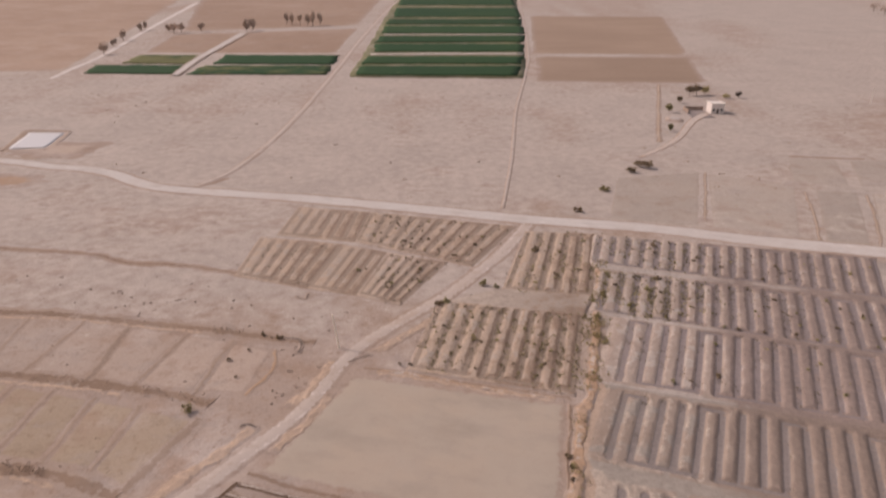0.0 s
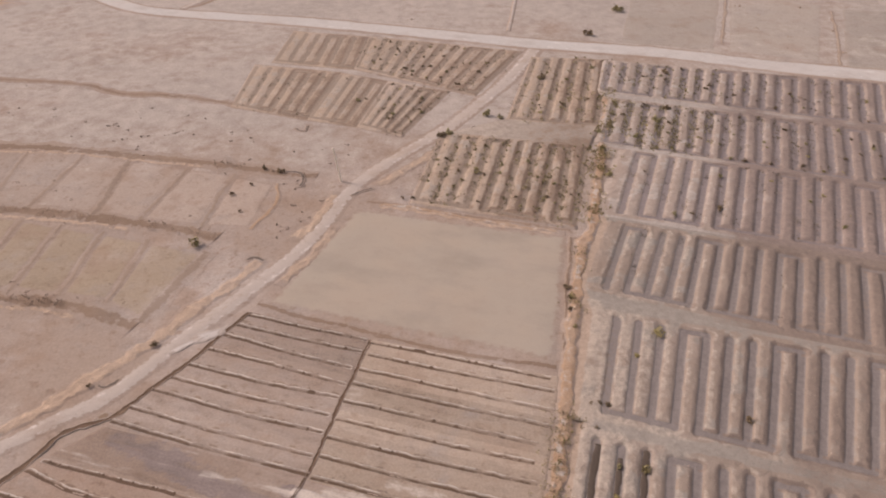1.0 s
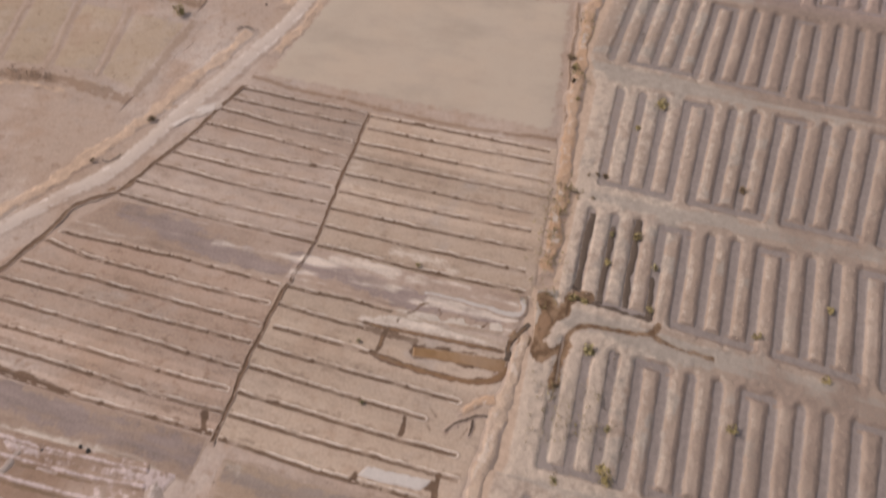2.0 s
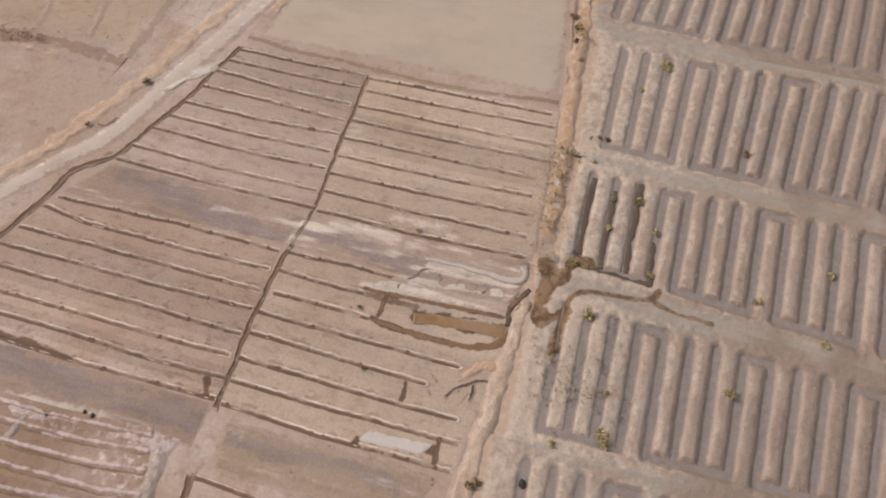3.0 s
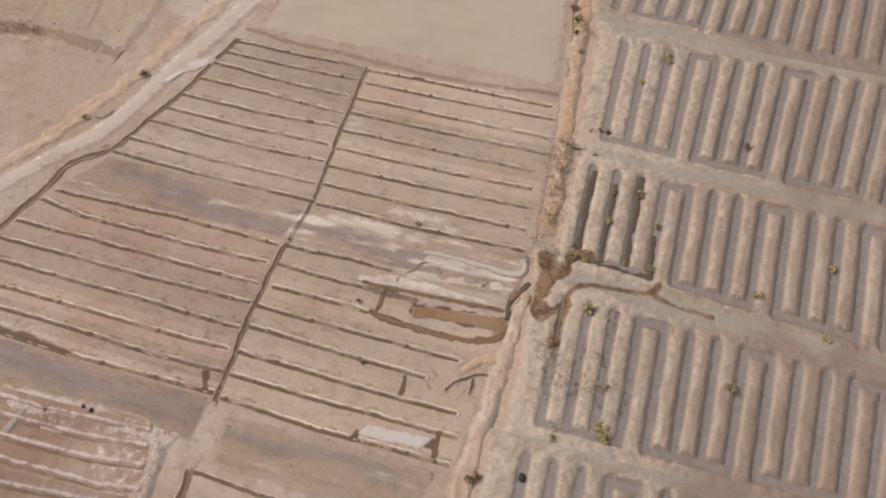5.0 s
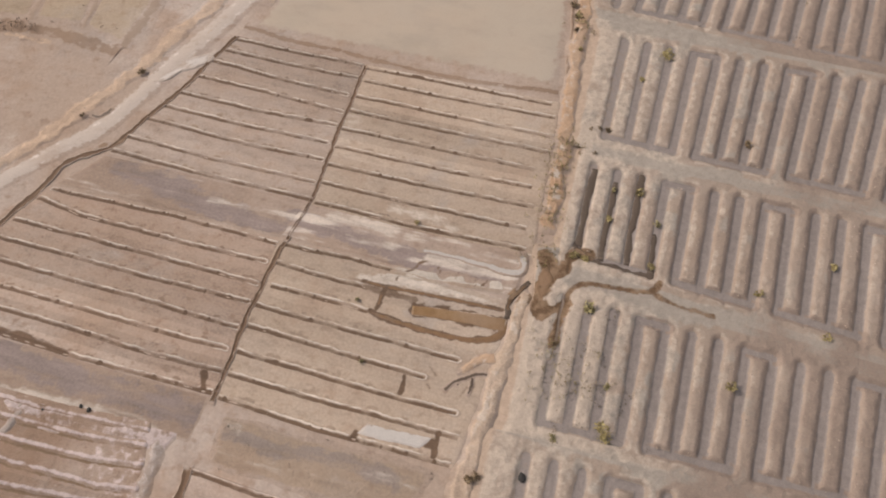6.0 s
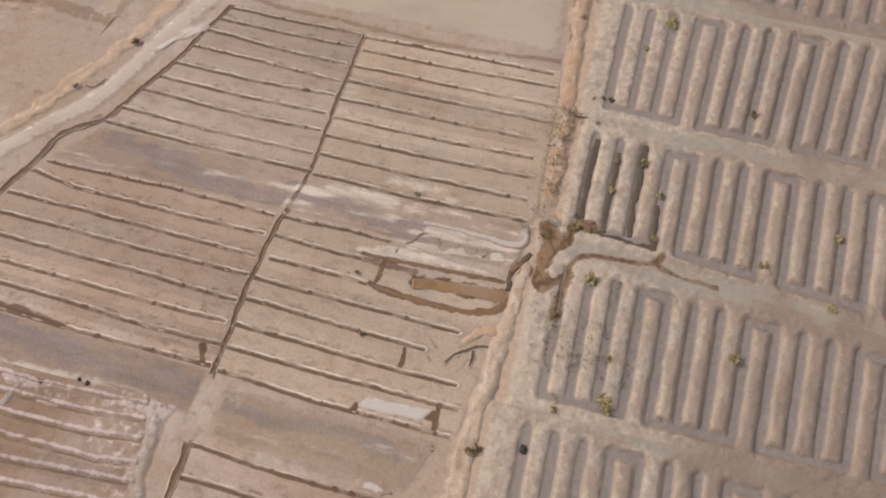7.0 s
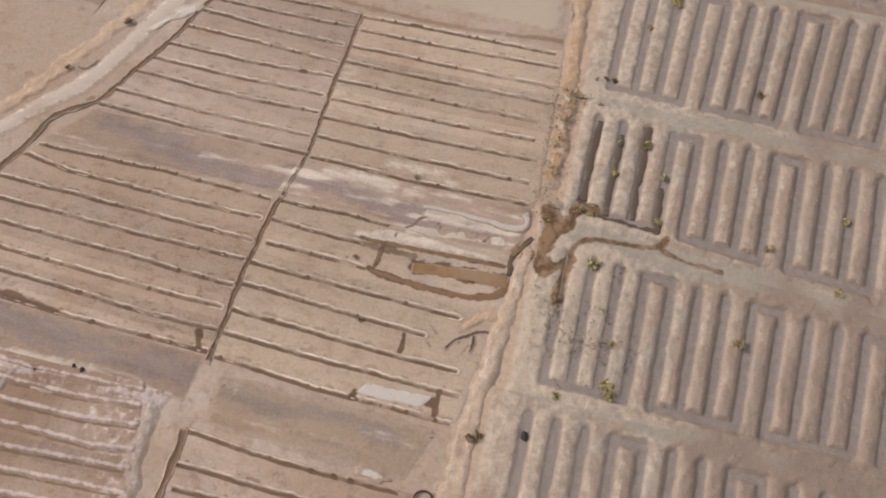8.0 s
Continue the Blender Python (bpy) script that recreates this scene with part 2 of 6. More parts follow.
CROP = soil("green_crop", (0.020, 0.060, 0.018), (0.030, 0.064, 0.018), coarse=0.01, mid=0.08, fine=0.8, bump=1.0,
            pale=(0.20, 0.25, 0.12), grey=(0.135, 0.13, 0.05), blotch=0.0)
LEAF_DARK = plain("dark_foliage", (0.215, 0.15, 0.085), vary=0.3)
LEAF_DRY = plain("dry_foliage", (0.34, 0.27, 0.12), vary=0.3)
LEAF_GREEN = plain("olive_foliage", (0.30, 0.25, 0.12), vary=0.3)
BARK = plain("bark", (0.14, 0.10, 0.075), scale=9.0)
WOOD = plain("weathered_wood", (0.74, 0.65, 0.53), scale=9.0)
LIME = plain("limewashed_wall", (0.72, 0.64, 0.57), scale=0.8, rand=0.02)
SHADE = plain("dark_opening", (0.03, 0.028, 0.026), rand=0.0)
TAR = plain("black_plastic", (0.03, 0.025, 0.022), rough=0.75)
POND = plain("pond_water", (0.60, 0.555, 0.53), rough=0.35, vary=0.04, scale=0.3, rand=0.0)
WATER = soil("muddy_water", (0.225, 0.126, 0.056), (0.27, 0.165, 0.085), mid=0.7, rough=0.2, bump=0.0, vary=0.2, over=dict(TILLED, base=(0.40, 0.30, 0.228), tint=(0.40, 0.315, 0.25)), torn=1.2)
DEAD = plain("dead_weeds", (0.38, 0.28, 0.205), vary=0.3)
LEAF_OLIVE = plain("dark_olive_foliage", (0.30, 0.245, 0.12), vary=0.35)
# far leaves: distance haze is put into this lighter base colour
LEAF_FAR = plain("hazed_foliage", (0.50, 0.375, 0.29), vary=0.2)
LEAF_WEED = plain("brown_weeds", (0.17, 0.13, 0.065), vary=0.35)


# ---- tools for shaping ----
def hashed(ix, iy, seed):
    h = (ix * 374761393 + iy * 668265263 + seed * 974711) & 0x7FFFFFFF
    h = ((h ^ (h >> 13)) * 1274126177) & 0x7FFFFFFF
    return (h ^ (h >> 16)) / 0x7FFFFFFF


def rough(x, y, size, seed=0, octaves=3):
    """Smooth random relief between -1 and 1 with bumps of about that size."""
    x, y = np.asarray(x, float), np.asarray(y, float)
    total, gain = np.zeros(np.broadcast(x, y).shape), 1.0
    for k in range(octaves):
        u, v = x / size * 2 ** k, y / size * 2 ** k
        i, j = np.floor(u).astype(np.int64), np.floor(v).astype(np.int64)
        a, b = u - i, v - j
        a, b = a * a * (3 - 2 * a), b * b * (3 - 2 * b)
        s = seed * 31 + k
        low = hashed(i, j, s) * (1 - a) + hashed(i + 1, j, s) * a
        high = hashed(i, j + 1, s) * (1 - a) + hashed(i + 1, j + 1, s) * a
        total += gain * ((low * (1 - b) + high * b) * 2 - 1)
        gain *= 0.5
    return total / 1.6


def step(x, lo, hi):
    t = np.clip((np.asarray(x, float) - lo) / (hi - lo), 0, 1)
    return t * t * (3 - 2 * t)


ORIGIN = {}


def thing(name, x, y, label, category, group="", kind="", z=0.0):
    ob = new(name)
    ob.empty_display_size = 0.2
    ob.location = (x, y, z)
    ORIGIN[ob.name] = np.array((x, y, z))
    return tagged(ob, label, category, group, kind)


def mesh_of(name, verts, faces, material, smooth=True):
    me = bpy.data.meshes.new(name)
    me.from_pydata(verts if isinstance(verts, list) else verts.tolist(), [], faces if isinstance(faces, list) else faces.tolist())
    me.materials.append(material)
    me.polygons.foreach_set("use_smooth", np.full(len(me.polygons), smooth))
    return me


def hang(name, me, parent=None, label=""):
    ob = new(name, me)
    if parent:
        ob.parent = parent
        ORIGIN[ob.name] = ORIGIN[parent.name]
    if label:
        ob["label"] = label
    return ob


def sheet(name, P, material, parent=None, label="", masks=None, skirt=0.3):
    """A surface from a grid of points with turned-down edges, as one mesh."""
    P = np.array(P, float)
    if skirt:
        P = np.pad(P, ((1, 1), (1, 1), (0, 0)), mode="edge")
        for edge in (P[0], P[-1], P[:, 0], P[:, -1]):
            edge[:, 2] = np.minimum(edge[:, 2], edge[:, 2].min()) - skirt
    n, m = P.shape[:2]
    k = np.arange(n * m).reshape(n, m)
    faces = np.stack([k[:-1, :-1], k[:-1, 1:], k[1:, 1:], k[1:, :-1]], -1).reshape(-1, 4)
    a, b = P[n // 2, m // 2 + 1] - P[n // 2, m // 2], P[n // 2 + 1, m // 2] - P[n // 2, m // 2]
    if a[0] * b[1] - a[1] * b[0] < 0:
        faces = faces[:, ::-1]
    V = P.reshape(-1, 3) - (ORIGIN[parent.name] if parent else 0)
    me = mesh_of(name, V, faces, material)
    for key, values in (masks or {}).items():
        values = np.broadcast_to(values, (n - 2, m - 2) if skirt else (n, m))
        if skirt:
            values = np.pad(values, 1, mode="edge")
        me.attributes.new(key, "FLOAT", "POINT").data.foreach_set("value", np.ascontiguousarray(values, dtype=np.float32).ravel())
    return hang(name, me, parent, label)


def curve(points, step_length):
    """A smooth line through the points, sampled evenly, and its sideways directions."""
    p = np.array(points, float)
    p = np.vstack([2 * p[0] - p[1], p, 2 * p[-1] - p[-2]])
    out = []
    for a, b, c, d in zip(p[:-3], p[1:-2], p[2:-1], p[3:]):
        t = np.linspace(0, 1, max(2, int(np.linalg.norm(c - b) / step_length) + 1), endpoint=False)[:, None]
        out.append(0.5 * (2 * b + (c - a) * t + (2 * a - 5 * b + 4 * c - d) * t ** 2 + (3 * b - a - 3 * c + d) * t ** 3))
    line = np.vstack(out + [p[-2][None]])
    along = np.gradient(line, axis=0)
    along /= np.linalg.norm(along, axis=1)[:, None] + 1e-9
    return line, np.stack([-along[:, 1], along[:, 0]], 1)


# cross profiles: offset in widths, height in metres, and how damp, pale and grey the soil is
ROAD_FORM = [(-.56, -.05, 0, 0, 1), (-.46, .02, 0, 0, 1), (-.37, .05, 0, 0, .9), (-.30, .04, 0, 0, .2), (-.2, .03, 0, .5, 0), (-.1, .05, 0, .1, 0), (0, .06, 0, 0, .1),
             (.1, .05, 0, .1, 0), (.2, .03, 0, .5, 0), (.30, .04, 0, 0, .2), (.37, .05, 0, 0, .9), (.46, .02, 0, 0, 1), (.56, -.05, 0, 0, 1)]
DITCH_FORM = [(-.5, -.06, 0, 0, 0), (-.40, .05, .0, .8, 0), (-.27, .03, 1.2, .0, 0), (-.16, -.01, 1, 0, 0), (.0, -.03, .8, 0, 0), (.16, -.01, 1, 0, 0),
              (.27, .03, 1.3, 0, 0), (.40, .05, .0, .8, 0), (.5, -.06, 0, 0, 0)]
BUND_FORM = [(-.5, -.05, 0, 0, 1), (-.33, .10, 0, 0, .3), (-.15, .26, 0, 0, 0), (0, .32, 0, 0, 0), (.15, .26, 0, 0, 0), (.33, .10, 0, 0, .3), (.5, -.05, 0, 0, 1)]
BANK_FORM = [(-.5, -.05, 0, 0, 1), (-.40, .08, 0, 0, .6), (-.28, .32, 0, .2, .2), (-.1, .36, 0, .5, 0), (.12, .34, 0, .3, 0), (.28, .28, 0, 0, .2), (.40, .08, 0, 0, .6), (.5, -.05, 0, 0, 1)]
RIM_FORM = [(-.5, -.2, 0, 0, 0), (-.34, .0, 0, 0, 0), (-.1, .03, 0, .3, 0), (.1, .03, 0, .3, 0), (.34, .0, 0, 0, 0), (.5, -.2, 0, 0, 0)]
WET_FORM = [(-.5, -.22, 0, 0, 1), (-.38, .0, .3, 0, .4), (-.1, .02, 1, 0, 0), (.1, .02, 1, 0, 0), (.38, .0, .3, 0, .4), (.5, -.22, 0, 0, 1)]


def plot_level(x, y, tall=.31):
    return tall * (1 + .10 * rough(x, y, 3.0, 77) + .07 * rough(x, y, 1.0, 78) + .26 * rough(x, y, .5, 79, 1))


def field_level(x, y):
    return .03 * rough(x, y, 2.0, 80) + .025 * rough(x, y, .5, 81)


STAINS, MUD_LINES, CRACKS, GREY_LINES, PALE_LINES = [], [], [], [], []


def stain(x, y, lines=STAINS):
    """How wet the soil is beside the ditches and channels noted in the list."""
    wetness = np.zeros(x.shape)
    frayed = .34 * rough(x, y, 1.4, 91) + .24 * rough(x, y, .4, 92)
    for points, width, strength in lines:
        p = np.array(points, float)
        if x.min() > p[:, 0].max() + 3 or x.max() < p[:, 0].min() - 3 or y.min() > p[:, 1].max() + 3 or y.max() < p[:, 1].min() - 3:
            continue
        line, _ = curve(points, 1.0)
        best = np.full(x.shape, 99.0)
        for a, b in zip(line[:-1], line[1:]):
            d = b - a
            t = np.clip(((x - a[0]) * d[0] + (y - a[1]) * d[1]) / (d @ d + 1e-9), 0, 1)
            best = np.minimum(best, np.hypot(x - a[0] - t * d[0], y - a[1] - t * d[1]))
        wetness = np.maximum(wetness, strength * (1 - step(best / width + frayed, .2, 1.15)))
    return wetness


def ribbon(name, points, width, form, material, parent=None, label="", lift=0.0, tall=1.0, wobble=0.15, ragged=0.25, size=2.0,
           step_length=0.6, seed=1, fade=0.0, columns=0, jag=0.0, soften=False, inner=.25, lie="", flat=False, gaps=0.0):
    """An earthwork of that cross profile drawn along a line: road, ditch, bund or bank."""
    line, side = curve(points, step_length)
    n = len(line)
    w = np.linspace(width[0], width[1], n) if isinstance(width, tuple) else np.full(n, width)
    dist = np.concatenate([[0], np.cumsum(np.linalg.norm(np.diff(line, axis=0), axis=1))])
    line = line + side * ((rough(dist, seed * 7.3, size * 3, seed) + 0.45 * rough(dist, seed * 3.1, size * .7, seed + 2))[:, None] * wobble)
    form = np.array(form)
    if columns:
        o = np.linspace(form[0, 0], form[-1, 0], columns)
        form = np.stack([np.interp(o, form[:, 0], form[:, k]) for k in range(5)], 1)
    P = np.zeros((n, len(form), 3))
    end = np.ones(n) if not fade else np.minimum(step(dist, 0, fade), step(dist[-1] - dist, 0, fade))
    for j, (o, z, *_) in enumerate(form):
        shift = o * w * (1 + ragged * rough(dist, 9 + o * 1.2, size, seed + 3))
        P[:, j, :2] = line + side * shift[:, None]
        P[:, j, 2] = lift + z * tall * end * (1 + 0.45 * rough(dist, 5 + o * 2.0, size * 0.8, seed + 5))
    P[..., 2] += jag * rough(P[..., 0], P[..., 1], 0.9, seed + 8) * end[:, None] * (1 - (2 * form[:, 0]) ** 4)
    if lie == "plot":
        P[..., 2] += plot_level(P[..., 0], P[..., 1]) - .31
    if lie == "field":
        P[..., 2] += field_level(P[..., 0], P[..., 1])
    patchy = 0.85 + 0.7 * rough(dist, 4.4, size * 1.3, seed + 9)[:, None]
    masks = {"damp_shade": form[:, 2] * end[:, None] * (0.5 + 0.5 * patchy), "pale": form[:, 3] * end[:, None] * patchy, "grey": np.maximum(form[:, 4], 1 - end[:, None])}
    if soften:
        half = np.abs(form[:, 0]) / form[-1, 0] / 2
        masks["edge"] = np.maximum(step(half, inner, inner + .65 * (.5 - inner)) * np.ones((n, 1)), 1 - step(end, 0, .7)[:, None])
    if gaps:
        worn = rough(P[..., 0], P[..., 1], 3.0, seed + 12) + .6 * rough(P[..., 0], P[..., 1], .9, seed + 13)
        masks["edge"] = np.maximum(masks["edge"], gaps * step(worn, -.2, .7))
    if MUD_LINES:
        masks["wet"] = stain(P[..., 0], P[..., 1], MUD_LINES)
    if soften and not lie and lift < .1:
        low = step(half, inner, .5)
        P[..., 2] = P[..., 2] * (1 - low) - (.06 if flat else .11) * low
    return sheet(name, P, material, parent, label, masks, skirt=0 if soften else .15)


def corner_grid(bl, br, tr, tl, n, m):
    """n x m points across a four-cornered plot, rows running up it."""
    v, u = np.meshgrid(np.linspace(0, 1, n), np.linspace(0, 1, m), indexing="ij")
    bl, br, tr, tl = (np.array(c, float) for c in (bl, br, tr, tl))
    P = np.zeros((n, m, 3))
    P[..., :2] = (bl * (1 - u[..., None]) + br * u[..., None]) * (1 - v[..., None]) + (tl * (1 - u[..., None]) + tr * u[..., None]) * v[..., None]
    return P, u, v


def across(quad, u, v):
    bl, br, tr, tl = (np.array(c, float) for c in quad)
    return (bl * (1 - u) + br * u) * (1 - v) + (tl * (1 - u) + tr * u) * v


def plot_sheet(name, quad, material, parent=None, label="", spacing=1.0, lift=0.02, relief=0.03, seed=1, ragged=0.4, masks=None, skirt=0.2, rounded=0.0, fade=0.0):
    """The levelled soil of a plot, with ragged edges."""
    bl, br, tr, tl = (np.array(c, float) for c in quad)
    m = int(max(np.linalg.norm(br - bl), np.linalg.norm(tr - tl)) / spacing) + 3
    n = int(max(np.linalg.norm(tl - bl), np.linalg.norm(tr - br)) / spacing) + 3
    P, u, v = corner_grid(bl, br, tr, tl, n, m)
    k = fade / spacing if fade else 2.5
    rim = 1 - np.minimum(np.minimum(step(u, 0, k / m), step(1 - u, 0, k / m)), np.minimum(step(v, 0, k / n), step(1 - v, 0, k / n)))
    x, y = P[..., 0].copy(), P[..., 1].copy()
    P[..., 0] += rim * ragged * rough(x, y, 3.0, seed)
    P[..., 1] += rim * ragged * rough(x, y, 3.0, seed + 1)
    P[..., 2] = lift * (1 - rounded * rim) + relief * rough(x, y, 2.0, seed + 2)
    made = {key: f(u, v, x, y) for key, f in (masks or {}).items()}
    if fade:
        made["edge"] = step(rim, 0, .55)
        P[..., 2] = P[..., 2] * (1 - rim) - (.14 if lift < .2 else .05) * rim
        skirt = 0
        made["wet"] = stain(x, y, MUD_LINES)
        if lift < .2:
            made["damp_shade"] = np.maximum(made.get("damp_shade", 0), stain(x, y, CRACKS))
    return sheet(name, P, material, parent, label, made, skirt=skirt)


def tuft_mesh(name, material, leaves, radius, height, leaf, seed, fill=0.4):
    """A shrub of many small leaf blades in an uneven dome, on short stems."""
    r = random.Random(seed)
    verts, faces = [], []
    lobes = [(r.uniform(-.5, .5) * radius, r.uniform(-.5, .5) * radius, r.uniform(.55, 1.0)) for _ in range(5)]
    for _ in range(leaves):
        lx, ly, ls = r.choice(lobes)
        a, e = r.uniform(0, 2 * math.pi), math.asin(r.uniform(0.0, 1.0))
        d = radius * 0.62 * ls * (fill + (1 - fill) * r.random())
        c = Vector((lx + d * math.cos(a) * math.cos(e), ly + d * math.sin(a) * math.cos(e), height * ls * (0.12 + 0.88 * d / radius / 0.62 * math.sin(e))))
        t = Vector((r.gauss(0, 1), r.gauss(0, 1), r.gauss(0, .7))).normalized()
        s = t.orthogonal().normalized()
        s.rotate(Matrix.Rotation(r.uniform(0, 6.3), 3, t))
        size = leaf * r.uniform(.6, 1.4)
        k = len(verts)
        verts += [tuple(c - t * size), tuple(c + s * size * .5), tuple(c + t * size), tuple(c - s * size * .5)]
        faces.append((k, k + 1, k + 2, k + 3))
    for _ in range(5):
        a = r.uniform(0, 6.3)
        x, y = math.cos(a) * radius * .4, math.sin(a) * radius * .4
        k = len(verts)
        w = radius * .03
        verts += [(-w, 0, -.1), (w, 0, -.1), (0, w, -.1), (x, y, height * .6)]
        faces += [(k, k + 1, k + 3), (k + 1, k + 2, k + 3), (k + 2, k, k + 3)]
    return mesh_of(name, verts, faces, material, smooth=False)


def box(bm, x0, y0, z0, x1, y1, z1, bevel=0.0):
    v = bmesh.ops.create_cube(bm, size=1.0, matrix=Matrix.Translation(((x0 + x1) / 2, (y0 + y1) / 2, (z0 + z1) / 2)) @ Matrix.Diagonal((x1 - x0, y1 - y0, z1 - z0, 1)))["verts"]
    if bevel:
        edges = list({e for w in v for e in w.link_edges})
        bmesh.ops.bevel(bm, geom=edges, offset=bevel, segments=2, affect="EDGES")


def part(name, bm, material, parent, label=""):
    me = bpy.data.meshes.new(name)
    bm.to_mesh(me)
    bm.free()
    me.materials.append(material)
    return hang(name, me, parent, label)


# ---- the ground: one sheet to the horizon, clayey and grey east of the canal bank ----
CANAL = [(47.1, 185.6), (38.8, 150.0), (34.3, 130.7), (30.5, 114.7), (25.7, 96.2), (23.2, 89.8), (20.0, 76.1), (17.5, 64.7), (15.5, 55.2),
         (15.6, 55.3), (13.9, 48.4), (12.2, 42.0), (11.0, 36.7), (9.9, 33.2), (8.0, 28.5), (5.8, 23.4), (4.2, 19.9), (2.6, 15.9), (0.6, 8.9), (-1.0, 3.3)]


def canal_x(y):
    c = np.array(CANAL)[::-1]
    return np.interp(y, c[:, 1], c[:, 0])


def build_ground():
    def axis(a, b, fine, far):
        near = np.arange(a, b, fine)
        grow = np.cumsum(1.35 ** np.arange(1, 40) * fine)
        grow = grow[grow < far]
        return np.concatenate([(a - grow)[::-1], near, b + grow])
    xs, ys = axis(-130, 150, 1.0, 4500), axis(-30, 240, 1.0, 4500)
    x, y = np.meshgrid(xs, ys)
    close = step(420 - np.hypot(x, y - 100), 0, 120)
    z = -0.08 + 0.03 * rough(x, y, 6.0, 4) * close
    east = step(x - canal_x(y), 0, 4) * step(178 - 0.22 * x - y, 0, 6) * close
    pale = 0.35 * step(rough(x, y, 14.0, 9), 0.2, 0.8) * (1 - east) * close
    # silt greys the earth northwards: greyer soil, with distance haze put into its colour
    sheet("ground", np.stack([x, y, z], -1), EARTH, masks={"grey": east, "pale": pale, "silt": step(y + 0.24 * x + 14 * rough(x, y, 25.0, 3), 50, 150) * (.7 + .45 * rough(x, y, 55.0, 7) + .3 * rough(x, y, 16.0, 8))}, skirt=0)
    tagged(bpy.data.objects["ground"], "dry pinkish-tan bare earth plain with faint stains", "ground", kind="structure")


build_ground()


# ---- roads and tracks ----
def road(name, points, width, label, material=ROAD, inner=.25, **more):
    width = tuple(w * .84 for w in width) if isinstance(width, tuple) else width
    ob = ribbon(name, points, width, ROAD_FORM, material, label=label, soften=True, columns=25, jag=.02, ragged=.14, inner=inner, **more)
    return tagged(ob, label, "road", kind="structure")


road("road", [(-205.0, 230.9), (-167.5, 233.8), (-147.9, 230.8), (-133.5, 225.7), (-120.8, 223.4), (-108.8, 217.9), (-98.0, 209.7), (-86.7, 203.7), (-66.0, 199.2), (-44.4, 195.4),
              (-9.7, 187.2), (24.1, 178.6), (57.4, 172.3), (84.7, 163.6), (113.0, 156.8), (140.6, 149.4)],
     (7.5, 12.0), "wide pale dusty dirt road between fields", lift=0.0, size=5.0, step_length=1.5, seed=2)
road("road", [(24.1, 174.4), (16.8, 157.8), (11.2, 147.8), (2.1, 133.2), (-7.2, 121.6), (-14.4, 112.2), (-18.2, 104.5), (-21.0, 95.8), (-24.4, 88.0), (-29.9, 79.3),
              (-36.0, 70.3), (-43.1, 59.3), (-49.1, 54.4), (-54.8, 49.7), (-63.6, 43.2)],
     (7.0, 4.6), "winding pale dirt track with faint wheel ruts", material=TRACK, lift=-0.02, inner=.10, size=3.0, step_length=0.8, seed=3)
road("road", [(-77.4, 205.0), (-70.5, 221.9), (-66.0, 261.2), (-64, 323), (-64, 440), (-65, 635), (-60, 1052), (-48, 1263)],
     (3.4, 9.0), "pale dirt track running between distant fields", material=TRACK, inner=.12, lift=0.05, size=8.0, step_length=4.0, seed=4)
road("road", [(18.5, 187.6), (25.6, 236.2), (36, 321), (52, 424), (69, 558), (111, 1015), (127, 1207)],
     (1.5, 6.0), "narrow pale footpath along a distant field edge", material=TRACK, lift=0.06, size=6.0, step_length=4.0, seed=5)
road("road", [(-220, 393), (-225, 429), (-231, 481), (-257, 613), (-284, 755), (-323, 968)],
     (6.0, 11.0), "distant pale track lined with a few trees", lift=0.06, size=9.0, step_length=6.0, seed=6)
road("road", [(-155, 407), (-162, 469), (-166, 534), (-171, 619)],
     (6.0, 9.0), "distant pale track crossing green strips", lift=0.45, size=9.0, step_length=6.0, seed=7)
road("road", [(125, 317), (112.0, 299.9), (98.8, 274.5), (88.1, 258.4), (72.5, 240.9)],
     (6.0, 2.5), "pale trodden yard and path below the farmhouse", material=TRACK, lift=0.05, size=5.0, step_length=3.0, seed=8, fade=8.0)


# ---- ridged plots: earth ridges with silted trenches between them ----
SHRUB_SPOTS = []
# soil soaked brown where the canal bank is breached: line, half-width, strength
MUD_LINES += [([(11.8, 38.9), (12.3, 37.1), (11.4, 35.3), (10.5, 33.6), (10.9, 32.0)], 1.35, 1.3), ([(10.9, 32.0), (12.6, 32.3), (13.6, 33.0)], .8, 1.1), ([(12.0, 36.4), (13.3, 36.7), (14.1, 37.6)], .9, 1.1),
              ([(13.2, 32.2), (12.4, 30.2), (11.6, 28.1)], .9, .9), ([(14.8, 38.9), (15.6, 39.3), (16.8, 39.0)], 1.1, 1.2), ([(8.9, 35.2), (8.1, 34.2), (7.2, 32.6)], .8, 1.0),
              ([(13.7, 33.2), (14.3, 34.6), (16.3, 35.3), (19.4, 34.7), (23.1, 34.2), (24.3, 35.2)], .55, .75), ([(23.1, 34.2), (26.0, 32.4), (28.4, 31.7), (29.6, 31.2)], .5, .7)]
CRACKS += [([(-4.1, 37.2), (-3.2, 37.5), (-2.6, 38.2), (-1.7, 38.5)], .24, .66), ([(-0.5, 37.6), (-0.2, 37.0)], .26, .66), ([(1.8, 36.9), (1.4, 36.3)], .26, .66), ([(3.9, 36.4), (3.6, 35.2)], .26, .66),
           ([(5.1, 36.0), (4.4, 35.2)], .26, .66), ([(-5.2, 36.1), (-5.0, 36.7)], .24, .6)]


PLOTS = {}


def ridged_plot(key, bl, br, tr, tl, count, label, extra=0, **more):
    """Notes a plot: its corners, its ridges and its looks."""
    quad = (bl, br, tr, tl)
    if extra:
        far = 1 + extra / count
        quad, count = (np.array(bl), across(quad, far, 0), across(quad, far, 1), np.array(tl)), count + extra
    PLOTS[key] = (tuple(np.array(c, float) for c in quad), count, label, more)


